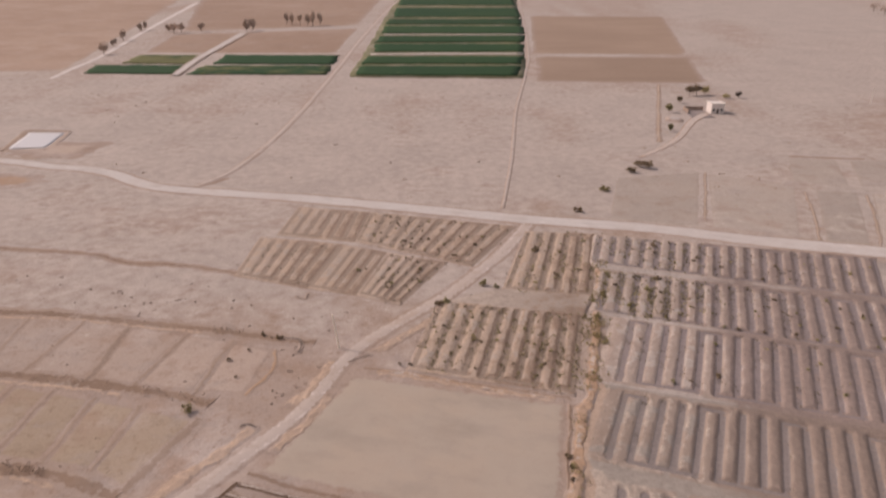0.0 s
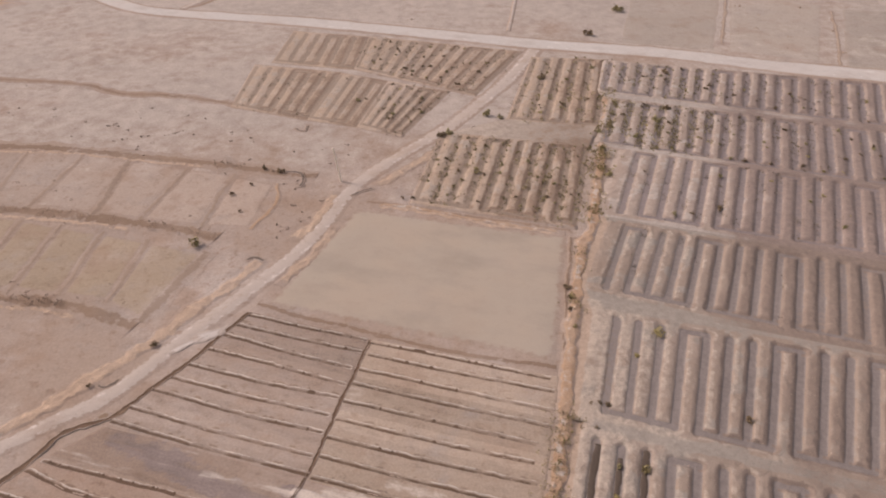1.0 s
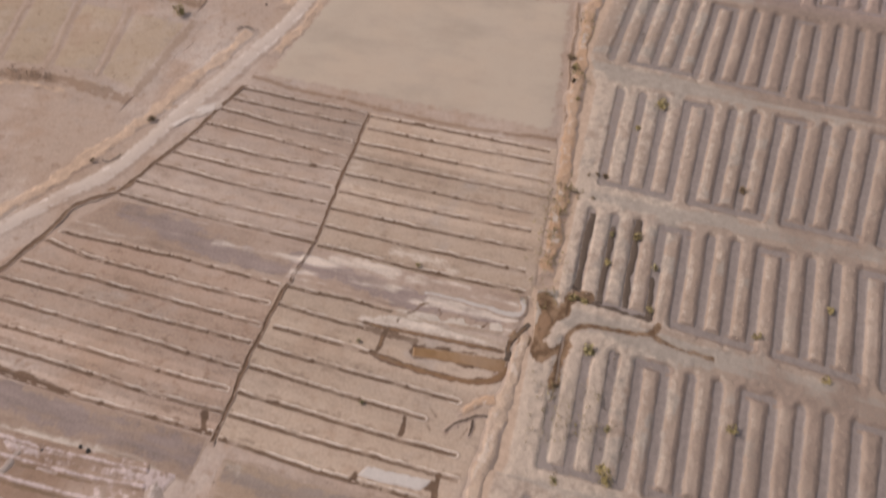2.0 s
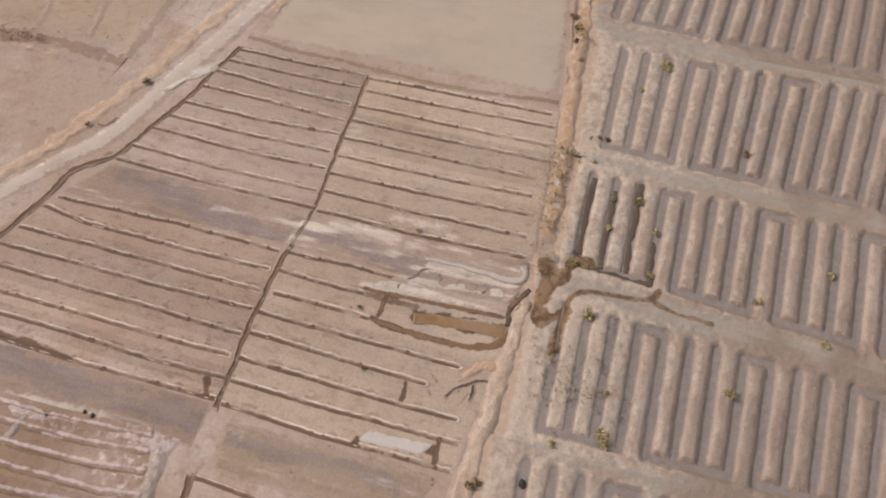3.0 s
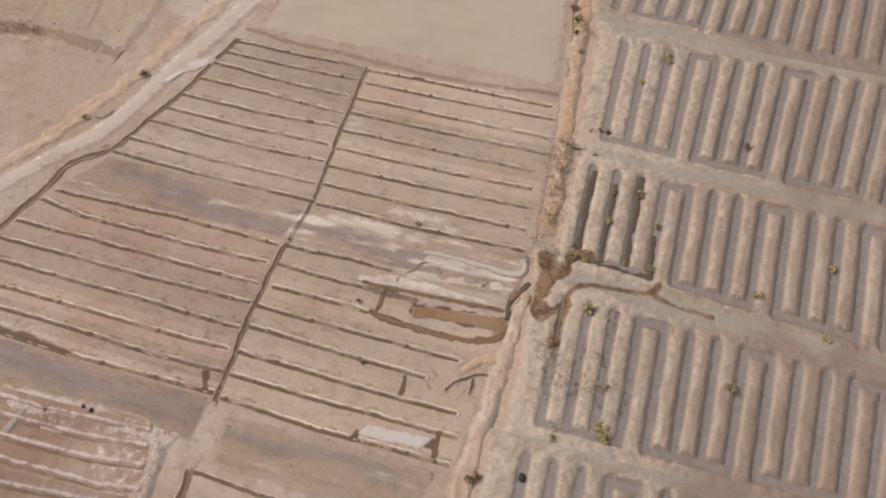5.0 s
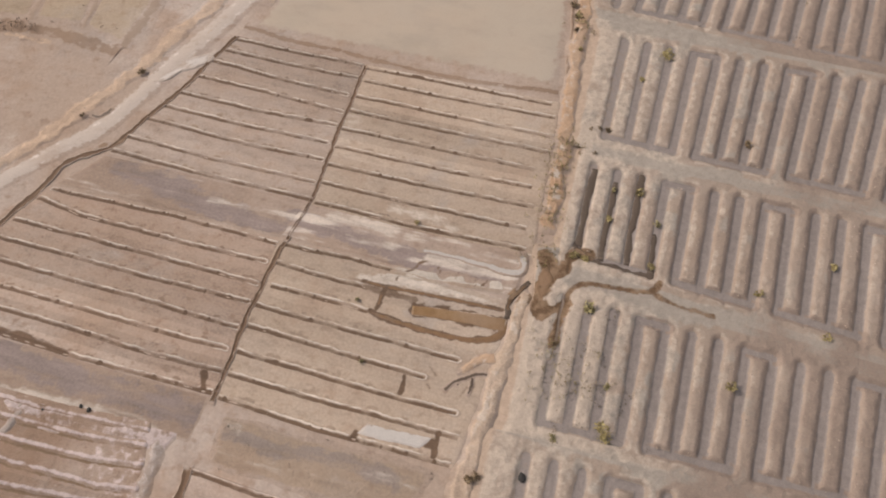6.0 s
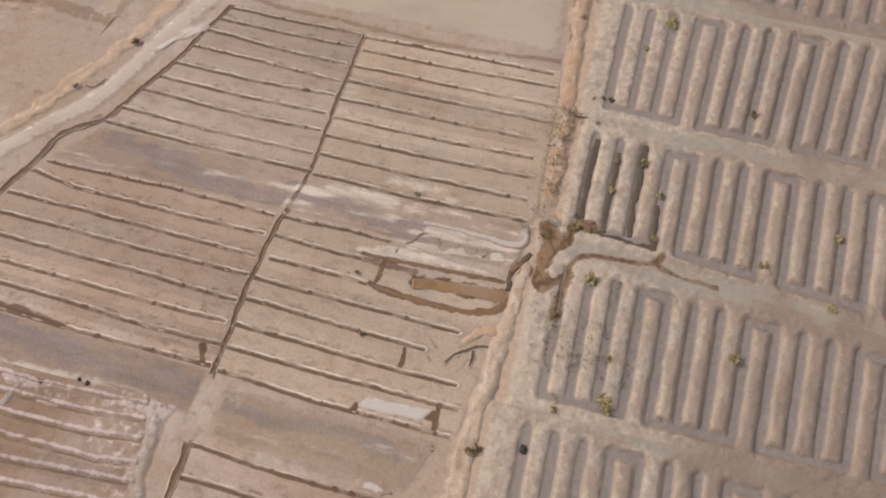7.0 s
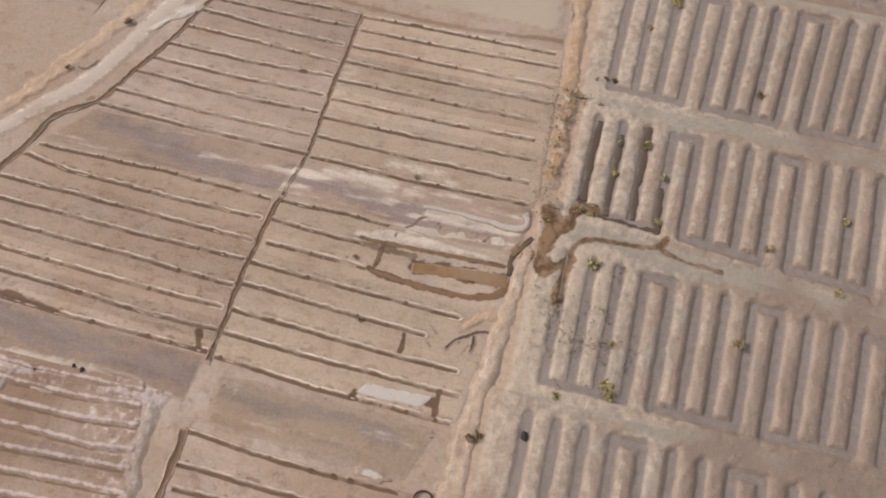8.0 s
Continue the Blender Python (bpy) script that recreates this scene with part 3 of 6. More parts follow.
def raise_plot(key, below, above, tall=0.31, phase=1, seed=1, shrubs=0, flank=1.0, material=PLOT, shallow=0.68, pallor=.45):
    """Level earth with a winding trench dug through it. It turns round every fourth ridge at its head, round the others at their foot.
    Each ridge is a part that reaches from one trench's middle to the next, and on to the middle of the tracks above and below."""
    quad, count, label, _ = PLOTS[key]
    plot = thing("ridged_plot", *across(quad, .5, .5), label, "field plot", "ridged plots beside the canal bank")
    breadth = np.linalg.norm(across(quad, 1, .5) - across(quad, 0, .5))
    pitch = breadth / count
    mean = np.linalg.norm(across(quad, .5, 1) - across(quad, .5, 0))
    if below:
        other = PLOTS[below][0]
        low = ((quad[0] + other[3]) / 2, (quad[1] + other[2]) / 2)
    else:
        low = (across(quad, 0, -1.8 / mean), across(quad, 1, -1.8 / mean))
    if above:
        other = PLOTS[above][0]
        high = ((quad[3] + other[0]) / 2, (quad[2] + other[1]) / 2)
    else:
        high = (across(quad, 0, 1 + 1.8 / mean), across(quad, 1, 1 + 1.8 / mean))
    cell = 0.16 if key in "EFGH" else 0.22 if key in "CD" else 0.3
    r = random.Random(seed)
    for i in range(count):
        u0, u1 = i / count, (i + 1) / count
        if i == 0:
            u0 = -flank / breadth
        if i == count - 1:
            u1 += .8 / breadth
        us = np.linspace(u0, u1, max(6, int((u1 - u0) * breadth / cell) + 1))
        foot, head = across(quad, us[:, None], 0), across(quad, us[:, None], 1)
        under = low[0] + (low[1] - low[0]) * us[:, None]
        over = high[0] + (high[1] - high[0]) * us[:, None]
        length, g0, g1 = np.linalg.norm(head - foot, axis=1), np.linalg.norm(under - foot, axis=1), np.linalg.norm(over - head, axis=1)
        k0, k1, k2 = max(2, int(g0.mean() / cell)), int(mean / cell), max(2, int(g1.mean() / cell))
        rows, along = [], []
        for t in np.linspace(1, 0, k0, endpoint=False):
            rows.append(foot + (under - foot) * t), along.append(-g0 * t)
        for t in np.linspace(0, 1, k1, endpoint=False):
            rows.append(foot + (head - foot) * t), along.append(length * t)
        for t in np.linspace(0, 1, k2):
            rows.append(head + (over - head) * t), along.append(length + g1 * t)
        grid, d = np.array(rows), np.array(along)
        x, y, u = grid[..., 0], grid[..., 1], np.broadcast_to(us, d.shape)
        s = u * count
        outside = np.maximum(np.maximum(.4 - d, d - length + .4), 0)
        turn = np.full(d.shape, 9.0)
        for k in (i - 1, i, i + 1):
            if not 0 <= k < count:
                continue
            gate = np.maximum(np.maximum(k - s, s - k - 1), 0) * pitch
            at = length - .4 if (k + phase) % 4 == 0 else .4 + 0 * length
            turn = np.minimum(turn, np.hypot(gate, (d - at) * 1.25))
        unit = min(1.15, pitch / 3.0)
        crumble = .09 * rough(x, y, 2.6, seed + 1) + .08 * rough(x, y, .8, seed + 2) + .06 * rough(x, y, .35, seed + 3, 1)
        east = np.minimum(np.hypot((s - i) * pitch, outside), turn) / unit + crumble
        west = np.minimum(np.hypot((i + 1 - s) * pitch, outside), turn) / unit + crumble
        near = np.minimum(east, west)
        depth = shallow + (1 - shallow) * step(u, .02, .4)
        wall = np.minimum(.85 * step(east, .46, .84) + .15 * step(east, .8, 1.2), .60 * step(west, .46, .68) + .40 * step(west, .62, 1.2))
        track = step(np.maximum(-d, d - length), .9, 1.9)
        level = plot_level(x, y, tall) * (1 - track) + (.31 if key in "ABCDEFGH" else tall) * (.95 + .12 * rough(x, y, 3.0, 77) + .05 * rough(x, y, .6, 79)) * track
        z = level * (1 - depth * (1 - wall))
        rim = np.zeros(d.shape)
        if not below:
            rim = np.maximum(rim, step(-d, .7, 1.8))
        if not above:
            rim = np.maximum(rim, step(d - length, .7, 1.8))
        rim = np.maximum(rim, step(-u * breadth, flank * .45, flank))
        rim = np.maximum(rim, step((u - 1) * breadth, .2, .8))
        soaked = stain(x, y, MUD_LINES)
        z = (z - .08 * soaked) * (1 - rim) - .14 * rim
        drier = .55 * step(-d, .35, .7) * (1 - step(-d, 1.3, 2.2)) * step(rough(x, y, 7.0, seed + 6), -.35, .4)
        # sunlit west flanks of the ridges, put into the colour as paler soil
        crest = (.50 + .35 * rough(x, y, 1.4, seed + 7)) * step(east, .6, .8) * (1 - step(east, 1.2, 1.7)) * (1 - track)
        beside = step(-u * breadth, .2, 1.6) * (.62 + .45 * rough(x, y, 2.2, seed + 25)) if key in "EFG" else 0 * u
        # shade of the ridges' east flanks goes into the colour; plots also darken eastwards
        masks = {"silt": (1 - step(near, .50, .64)) * (.6 + .4 * step(u, -.1, .3)),
                 "damp_shade": (.55 + .35 * step(u, .1, .5)) * step(west, .46, .6) * (1 - step(west, .8, 1.3)) * depth * (.7 + .5 * rough(x, y, 2.5, 9)) * (1 - track) + ({"A": .8, "B": 1.0, "C": 1.45, "D": 1.35, "G": .85, "H": .9}.get(key, .65)) * step(u, .1, .7) * (.8 + .5 * rough(x, y, 4.0, 8)) * (.35 + .65 * wall),
                 "grey": 1.15 * track * (1 + .3 * rough(x, y, 4.0, 5)) + .4 * pallor * step(.42 - u, 0, .4) + .75 * (1 - track) * step(rough(x, y, 2.4, seed + 21), -.1, .6),
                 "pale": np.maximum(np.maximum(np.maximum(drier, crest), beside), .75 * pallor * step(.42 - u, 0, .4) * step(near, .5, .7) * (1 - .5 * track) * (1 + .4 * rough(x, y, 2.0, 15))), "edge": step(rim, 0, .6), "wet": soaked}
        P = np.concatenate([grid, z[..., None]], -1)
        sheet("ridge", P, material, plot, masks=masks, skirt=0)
        line = across(quad, (i + .5) / count, 0), across(quad, (i + .5) / count, 1)
        for _ in range(shrubs):
            if r.random() < .6:
                SHRUB_SPOTS.append((*(line[0] + (line[1] - line[0]) * r.uniform(.02, .98) + np.array((r.uniform(-.35, .35) * pitch, 0))), r.choice((0, 0, 1, 2)), .6 * tall))
    return plot


ridged_plot("A", (37.9, 149.4), (94.6, 132.8), (103.6, 152.6), (42.5, 165.7), 17, "bare ridged plot with scattered dark shrubs below the wide road", seed=11, shrubs=4, extra=1, flank=2.5, material=PLOT_NORTH, tall=.38)
ridged_plot("B", (33.6, 124.9), (84.3, 109.2), (92.7, 129.1), (39.6, 144.1), 16, "ridged plot dotted with green and yellow shrubs", seed=12, shrubs=5, phase=2, extra=1, flank=2.5, material=PLOT_NORTH, tall=.38)
ridged_plot("C", (31.6, 99.6), (72.2, 88.1), (81.0, 107.6), (39.5, 120.8), 13, "bare ridged plot with sparse shrubs", seed=13, shrubs=2, phase=0, extra=1, flank=5, material=PLOT_NORTH, tall=.38)
ridged_plot("D", (25.1, 79.4), (63.0, 66.9), (70.5, 83.8), (31.9, 95.8), 13, "bare ridged plot with pinkish ridges and grey trenches", seed=14, phase=0, extra=1, flank=5, tall=.40)
ridged_plot("E", (20.6, 55.8), (50.6, 46.8), (59.4, 64.4), (25.7, 73.2), 11, "bare ridged plot with long grey trenches", seed=15, extra=2, flank=5.2, tall=.33, pallor=.8)
ridged_plot("F", (15.3, 38.9), (44.6, 28.5), (50.2, 42.7), (19.0, 51.8), 11, "ridged plot whose first trenches hold dark water", seed=16, extra=2, shallow=.95, flank=3.2, pallor=.85)
ridged_plot("G", (9.7, 19.4), (40.8, 11.2), (46.0, 23.2), (13.6, 34.0), 12, "ridged plot with pale crumbling first ridges", seed=17, extra=1, flank=5.2, pallor=1.1)
ridged_plot("H", (2.7, -4.1), (23.2, -9.0), (29.7, 10.4), (8.3, 16.8), 8, "bare ridged plot beside a grey track", seed=18, extra=4, flank=5.6, pallor=.7)
ridged_plot("L", (-4.9, 103.8), (22.9, 96.5), (29.3, 122.3), (0.5, 128.2), 9, "ridged plot dotted with small dark shrubs by the track", seed=19, shrubs=7, tall=0.30, material=PLOT_WEST, flank=1.2)
ridged_plot("K", (15.3, 135.2), (33.2, 132.7), (41.2, 166.4), (23.7, 168.1), 5, "ridged plot with dry shrubs at the road fork", seed=20, shrubs=5, tall=0.30, material=PLOT_WEST, flank=1.5)
ridged_plot("M", (-21.3, 162.7), (7.8, 148.1), (19.9, 172.1), (-19.3, 182.1), 10, "shallow ridged plot with orange earth and shrubs", seed=21, shrubs=5, tall=0.15, material=PLOT_WEST, flank=1.0)
ridged_plot("N", (-42.4, 166.8), (-21.8, 162.7), (-20.4, 182.1), (-40.7, 186.2), 6, "faint pale ridged plot", seed=22, tall=0.05, material=PLOT_WEST, flank=1.0)
ridged_plot("O", (-47.0, 142.2), (-29.5, 136.2), (-25.3, 158.7), (-46.4, 163.3), 6, "shallow ridged plot with dark furrows", seed=23, tall=0.13, material=PLOT_WEST, flank=1.0)
ridged_plot("P", (-29.0, 136.0), (-18.2, 132.8), (-13.2, 153.8), (-24.8, 158.5), 4, "faint ridged plot with pale orange earth", seed=25, shrubs=1, tall=0.07, material=PLOT_WEST, flank=.6)
ridged_plot("Q", (-17.6, 132.6), (-8.4, 128.6), (0.7, 148.4), (-12.6, 153.5), 5, "shallow ridged plot with dark shrubs by the track", seed=24, shrubs=6, tall=0.17, material=PLOT_WEST, flank=1.0)
BELOW = dict(A="B", B="C", C="D", D="E", E="F", F="G", G="H", K="L")
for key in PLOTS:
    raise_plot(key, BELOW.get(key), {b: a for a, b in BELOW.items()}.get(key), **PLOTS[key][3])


# ---- canal bank: crumbling orange earth ----
def bank(points, width, label, seed, material=BANK, tall=1.0, inner=.22, **more):
    ob = ribbon("earth_bank", points, width, BANK_FORM, material, label=label, seed=seed, tall=tall, ragged=0.5, wobble=0.6, size=1.8, step_length=0.35, columns=25, jag=0.14, soften=True, inner=inner, **more)
    return tagged(ob, label, "earth bank", "crumbling earth banks")


bank(CANAL[1:12], (2.8, 3.2), "crumbling orange earth canal bank with dry weeds", 41, fade=2.0, tall=.5, inner=.12)
bank([(9.6, 35.0), (8.2, 31.5), (7.0, 28.2), (5.7, 25.4), (4.4, 21.5), (3.1, 18.0), (2.0, 14.3), (0.6, 8.8), (-1.0, 3.3)], (2.8, 3.8), "crumbling orange earth canal bank with dry weeds", 42, fade=1.5, tall=.5, inner=.12, material=BANK_PALE)
bank([(-19.2, 106.7), (-22.2, 98.6), (-24.8, 91.6)], 3.6, "orange spoil bank beside the dirt track", 43, fade=3.0, tall=.09, inner=.10, material=SPOIL, gaps=.4)
bank([(-29.0, 86.8), (-33.2, 80.5), (-37.4, 74.8), (-40.4, 69.2), (-44.0, 64.6), (-49.0, 59.4), (-53.6, 54.6), (-60.0, 49.5)], 3.8, "orange spoil bank beside the dirt track", 44, fade=2.0, tall=.14, inner=.12, material=SPOIL, gaps=.22)
bank([(-0.3, 123.0), (-6.9, 114.7), (-13.1, 109.0)], 3.2, "orange spoil bank beside the dirt track", 45, fade=3.0, tall=.09, inner=.10, material=SPOIL, gaps=.4)
bank([(-18.1, 95.8), (-21.2, 88.3), (-25.7, 80.5)], 3.0, "orange spoil bank beside the dirt track", 46, fade=3.0, tall=.09, inner=.10, material=SPOIL, gaps=.4)
bank([(-12.6, 103.0), (-1.3, 100.2), (11.5, 96.5), (21.0, 94.2)], 1.8, "low orange bank at the head of the levelled field", 47, fade=3.0, tall=0.25, inner=.05)
bank([(1.3, 25.2), (2.6, 25.6), (3.9, 26.4), (6.3, 26.2)], 2.2, "short orange spur bank by the ditch outlet", 48, fade=1.6, tall=0.5, inner=.06, gaps=.3)


# ---- trampled grey earth at the breach ----
apron = plot_sheet("breach_apron", ((8.4, 25.7), (11.6, 25.7), (16.0, 40.7), (10.6, 40.8)), PLOT, None, seed=49, spacing=.2, lift=.24, relief=.09, ragged=.6, fade=1.2,
                   masks={"grey": lambda u, v, x, y: .8 + .4 * rough(x, y, 3.0, 50)})
tagged(apron, "trampled grey earth soaked brown at the canal breach", "trampled earth")


# ---- weedy bunds between the western plots ----
def bund(points, width, label, seed, material=BUND, tall=1.0, inner=.06):
    ob = ribbon("earth_bund", points, width, BUND_FORM, material, label=label, seed=seed, tall=tall * .10, flat=True, lift=-.01, ragged=0.6, wobble=0.45, size=2.5, step_length=0.6, columns=17, jag=0.03, soften=True, inner=inner, gaps=.45)
    return tagged(ob, label, "earth bund", "weedy bunds between plots")


bund([(-124.7, 158.4), (-106.8, 155.8), (-85.1, 152.7), (-74.6, 147.9), (-63.2, 147.0), (-43.7, 141.6)], 2.8, "dark weedy bund along a fallow strip", 51)
bund([(-43.7, 141.6), (-31.5, 137.3), (-20.0, 134.1), (-9.9, 128.6)], 0.9, "low dark bund below a ridged plot", 50, tall=.6)
bund([(-105.5, 125.6), (-90.5, 123.5), (-78.5, 122.6), (-61.3, 119.5), (-46.0, 116.9), (-34.3, 114.2), (-24.1, 112.0)], 4.2, "dark weedy bund along a fallow strip", 52)
bund([(-92.8, 103.8), (-79.2, 101.3), (-68.4, 99.6), (-53.4, 96.9), (-43.9, 94.8), (-38.1, 92.8)], 5.4, "dark weedy bund between pale plots", 53)
bund([(-78.8, 79.8), (-67.3, 77.8), (-59.9, 76.5), (-53.4, 75.2), (-44.6, 71.7)], 5.0, "dark weedy bund below pale plots", 54)
bund([(-13.7, 103.6), (-2.3, 100.9), (10.6, 97.5), (22.0, 94.8)], 1.5, "dark ditch edge at the head of the levelled field", 55, tall=.5)
bund([(-27.9, 76.0), (-18.5, 72.9), (-6.7, 69.0), (5.2, 65.5), (15.5, 63.5)], 1.6, "low dark bund below the levelled field", 56, tall=.5)
bund([(22.0, 92.9), (19.1, 78.6), (16.5, 64.2)], 0.9, "dark weedy edge beside the canal bank", 57, tall=.6)
bund([(-105.7, 124.5), (-90.9, 123.5)], 1.0, "dark weedy bund along a fallow strip", 58)


# ---- orange spoil beside the bunds ----
for k, line in enumerate(([(-103.9, 122.8), (-89.4, 121.4), (-77.8, 121.0), (-60.9, 118.2), (-45.6, 115.4)], [(-91.5, 101.5), (-78.3, 99.4), (-67.5, 97.7), (-52.8, 95.1)], [(-71.5, 76.0), (-60.9, 75.0), (-52.7, 73.6)],
                          [(-13.0, 102.3), (-1.3, 99.5), (11.4, 95.8), (20.9, 93.7)])):
    bank(line, 2.2, "low strip of orange spoil along a weedy bund", 490 + k, fade=4.0, tall=.05, inner=.0, material=SPOIL, gaps=.5)


def pale_plot(bl, br, tr, tl, label, seed, material=FIELD, pale=0.4):
    quad = (bl, br, tr, tl)
    plot = thing("field_plot", *across(quad, .5, .5), label, "field plot", "pale plots west of the track")
    plot_sheet("soil", quad, material, plot, seed=seed, spacing=.8, lift=-0.02, relief=.01, ragged=.6, fade=1.6,
               masks={"pale": lambda u, v, x, y: pale * (0.5 + rough(x, y, 9.0, seed))})
    return plot


TOPS = [(-94.9, 123.3), (-83.9, 121.9), (-71.9, 120.6), (-61.8, 118.2), (-49.4, 115.4), (-40.0, 113.0), (-31.2, 109.6)]
FEET = [(-92.3, 104.7), (-81.9, 102.6), (-74.2, 101.9), (-61.8, 99.4), (-53.2, 97.7), (-41.8, 95.7), (-32.9, 95.1)]
for k in range(6):
    pale_plot(FEET[k], FEET[k + 1], TOPS[k + 1], TOPS[k], "pale levelled fallow plot between dark bunds", 60 + k, material=PINKISH, pale=.1 + .15 * (k % 3))
for k in range(1, 6):
    bund([TOPS[k], FEET[k]], 2.0 if k != 3 else 3.4, "narrow dark bund between pale plots", 70 + k, tall=.2, inner=.0, material=BUND_LOW)
bund([TOPS[6], (-30.2, 103.9), FEET[6]], 1.3, "ochre weedy bund curving round a pale plot", 76, tall=.7, material=BANK)
TOPS = [(-84.7, 100.3), (-73.8, 98.4), (-66.2, 96.4), (-58.2, 94.4), (-49.3, 92.2), (-38.7, 88.8)]
FEET = [(-80.5, 81.2), (-73.6, 79.8), (-66.8, 79.2), (-58.5, 78.0), (-50.7, 76.5), (-44.3, 72.4)]
for k in range(5):
    pale_plot(FEET[k], FEET[k + 1], TOPS[k + 1], TOPS[k], "dull tan fallow plot between dark bunds", 80 + k, material=OCHRE, pale=.05)
for k in range(1, 5):
    bund([TOPS[k], FEET[k]], 2.0, "narrow dark bund between tan plots", 90 + k, tall=.2, inner=.0, material=BUND_LOW)
bund([TOPS[5], FEET[5]], 4.2, "brown weedy bund at the end of a tan plot", 96, tall=.3, inner=.0, material=BUND_LOW)


# ---- the levelled field by the track ----
levelled = thing("field_plot", *(-0.3, 82.6), "smooth levelled tan field without furrows", "field plot")
plot_sheet("soil", ((-27.3, 76.0), (16.1, 63.9), (21.7, 93.6), (-15.6, 101.9)), SMOOTH, levelled, seed=101, spacing=1.2, lift=0.0, relief=0.015, fade=2.0)


# ---- bands of grey silt and of white crust over the soil: line, half-width, strength ----
GREY_LINES += [([(-39.8, 51.7), (-33.3, 49.1), (-25.9, 45.6), (-18.8, 42.9)], 2.6, .80), ([(-17.7, 44.5), (-12.2, 42.7), (-6.8, 40.3), (-2.8, 38.7)], 1.9, .85), ([(-5.4, 39.0), (1.1, 37.9), (6.2, 36.4)], 1.7, .7),
               ([(-60.0, 31.5), (-47.5, 27.7), (-40.8, 25.4), (-34.4, 23.5), (-25.7, 20.8)], 2.3, .8), ([(-22.0, 19.3), (-16.1, 17.3), (-10.3, 15.9), (-4.7, 14.0)], 1.5, .65)]
PALE_LINES += [([(-13.5, 44.6), (-8.2, 43.4), (-5.5, 42.8)], 1.3, .62), ([(-5.9, 45.7), (-1.5, 44.4), (1.5, 43.0)], 1.4, .52), ([(-4.2, 42.0), (-0.5, 41.1)], 1.1, .6), ([(-9.1, 36.2), (-5.3, 36.0), (-0.2, 34.9), (6.1, 33.7)], 1.2, .72),
               ([(-1.5, 39.0), (3.0, 37.7), (7.5, 36.3), (9.1, 37.1), (9.9, 38.9)], .9, .75), ([(-28.0, 47.2), (-22.5, 45.6), (-17.7, 44.5)], .9, .5), ([(-46.8, 50.5), (-40.0, 47.9), (-32.7, 45.7), (-25.6, 43.5), (-19.4, 41.8)], 1.2, .42),
               ([(-23.6, 21.1), (-22.1, 20.2), (-21.0, 19.6)], 1.4, .55), ([(-46.2, 23.6), (-40.0, 22.3), (-30.8, 20.3)], 1.0, .6), ([(-29.7, 19.1), (-28.3, 17.7), (-28.6, 16.3)], 1.7, .7),
               ([(-8.3, 11.7), (-6.7, 11.1), (-5.3, 10.3)], .8, .6), ([(-4.1, 10.4), (-3.9, 9.5)], .9, .6), ([(-19.5, 16.0), (-14.0, 14.8), (-9.0, 13.4)], .7, .42), ([(1.0, 40.6), (5.0, 39.2), (8.4, 38.2)], 1.0, .35)]


# ---- the ditches' lines, and the soil that they and the flooded bed wet ----
DITCH_LINES = ([(-10.2, 68.7), (-11.9, 62.1), (-13.4, 57.4), (-14.7, 51.1), (-15.6, 47.4)],
               [(-18.2, 41.5), (-19.3, 38.7), (-20.5, 35.1), (-21.8, 30.6), (-22.8, 26.7), (-23.7, 23.0), (-24.0, 21.9)],
               [(-28.6, 74.3), (-31.5, 70.1), (-33.9, 65.7), (-36.3, 62.3), (-38.4, 59.9), (-40.3, 57.2), (-42.1, 55.0), (-45.4, 53.8), (-47.5, 52.2), (-48.3, 50.1), (-50.5, 46.7), (-52.9, 43.5), (-57.3, 38.6)],
               [(-25.1, 15.9), (-25.2, 14.6), (-25.6, 12.9), (-26.9, 8.2), (-26.9, 5.3)])
FLOOD_LINES = ([(-9.0, 36.0), (-6.5, 35.3), (-2.4, 34.4), (1.0, 33.6), (4.0, 32.9), (6.6, 32.3)], [(-7.9, 32.2), (-5.2, 31.0), (-2.1, 30.0), (0.9, 29.2), (3.6, 28.8), (5.7, 29.0), (6.7, 29.9), (7.1, 31.2)],
               [(-6.6, 34.9), (-6.9, 33.7), (-7.3, 32.5)])
STAINS += CRACKS + [([(0.3, 23.5), (2.0, 24.6), (4.2, 24.9), (5.2, 24.4), (5.9, 23.5)], .5, .55), ([(3.3, 24.0), (2.7, 22.7)], .4, .55), ([(2.4, 23.5), (1.8, 22.6)], .35, .5), ([(-1.4, 25.8), (-0.8, 24.9)], .45, .5), ([(-4.1, 24.8), (-4.2, 23.9), (-4.5, 23.0)], .4, .9), ([(-1.7, 23.9), (-1.4, 23.5)], .45, .5),
           ([(-8.9, 19.0), (-9.2, 18.2), (-9.5, 17.6)], .5, .9), (DITCH_LINES[0], .4, .55), (DITCH_LINES[1], .45, .6), (DITCH_LINES[2], .6, .75), (DITCH_LINES[3], .6, .75), (FLOOD_LINES[0], .5, .7), (FLOOD_LINES[1], .6, .9), (FLOOD_LINES[2], .5, .8), ([(-8.7, 35.2), (-5.9, 34.4), (-3.2, 33.5)], .8, .62),
           ([(-3.0, 32.4), (1.5, 31.6), (6.3, 30.6)], 1.2, 1.0), ([(-0.5, 18.8), (-1.0, 16.5)], .4, .9), ([(-2.1, 17.9), (-1.2, 17.8)], .7, .9), ([(-25.2, 25.3), (-25.0, 23.5)], .7, .9),
           ([(-32.5, 26.8), (-29.0, 25.7)], .8, .42), ([(-28.6, 25.9), (-26.6, 25.1)], .6, .4), ([(-26.8, 24.4), (-25.6, 24.0)], .6, .45), ([(-52.0, 31.4), (-46.0, 29.5), (-40.5, 27.6)], .9, .75), ([(-47.2, 30.8), (-45.4, 30.2)], .7, .45)]


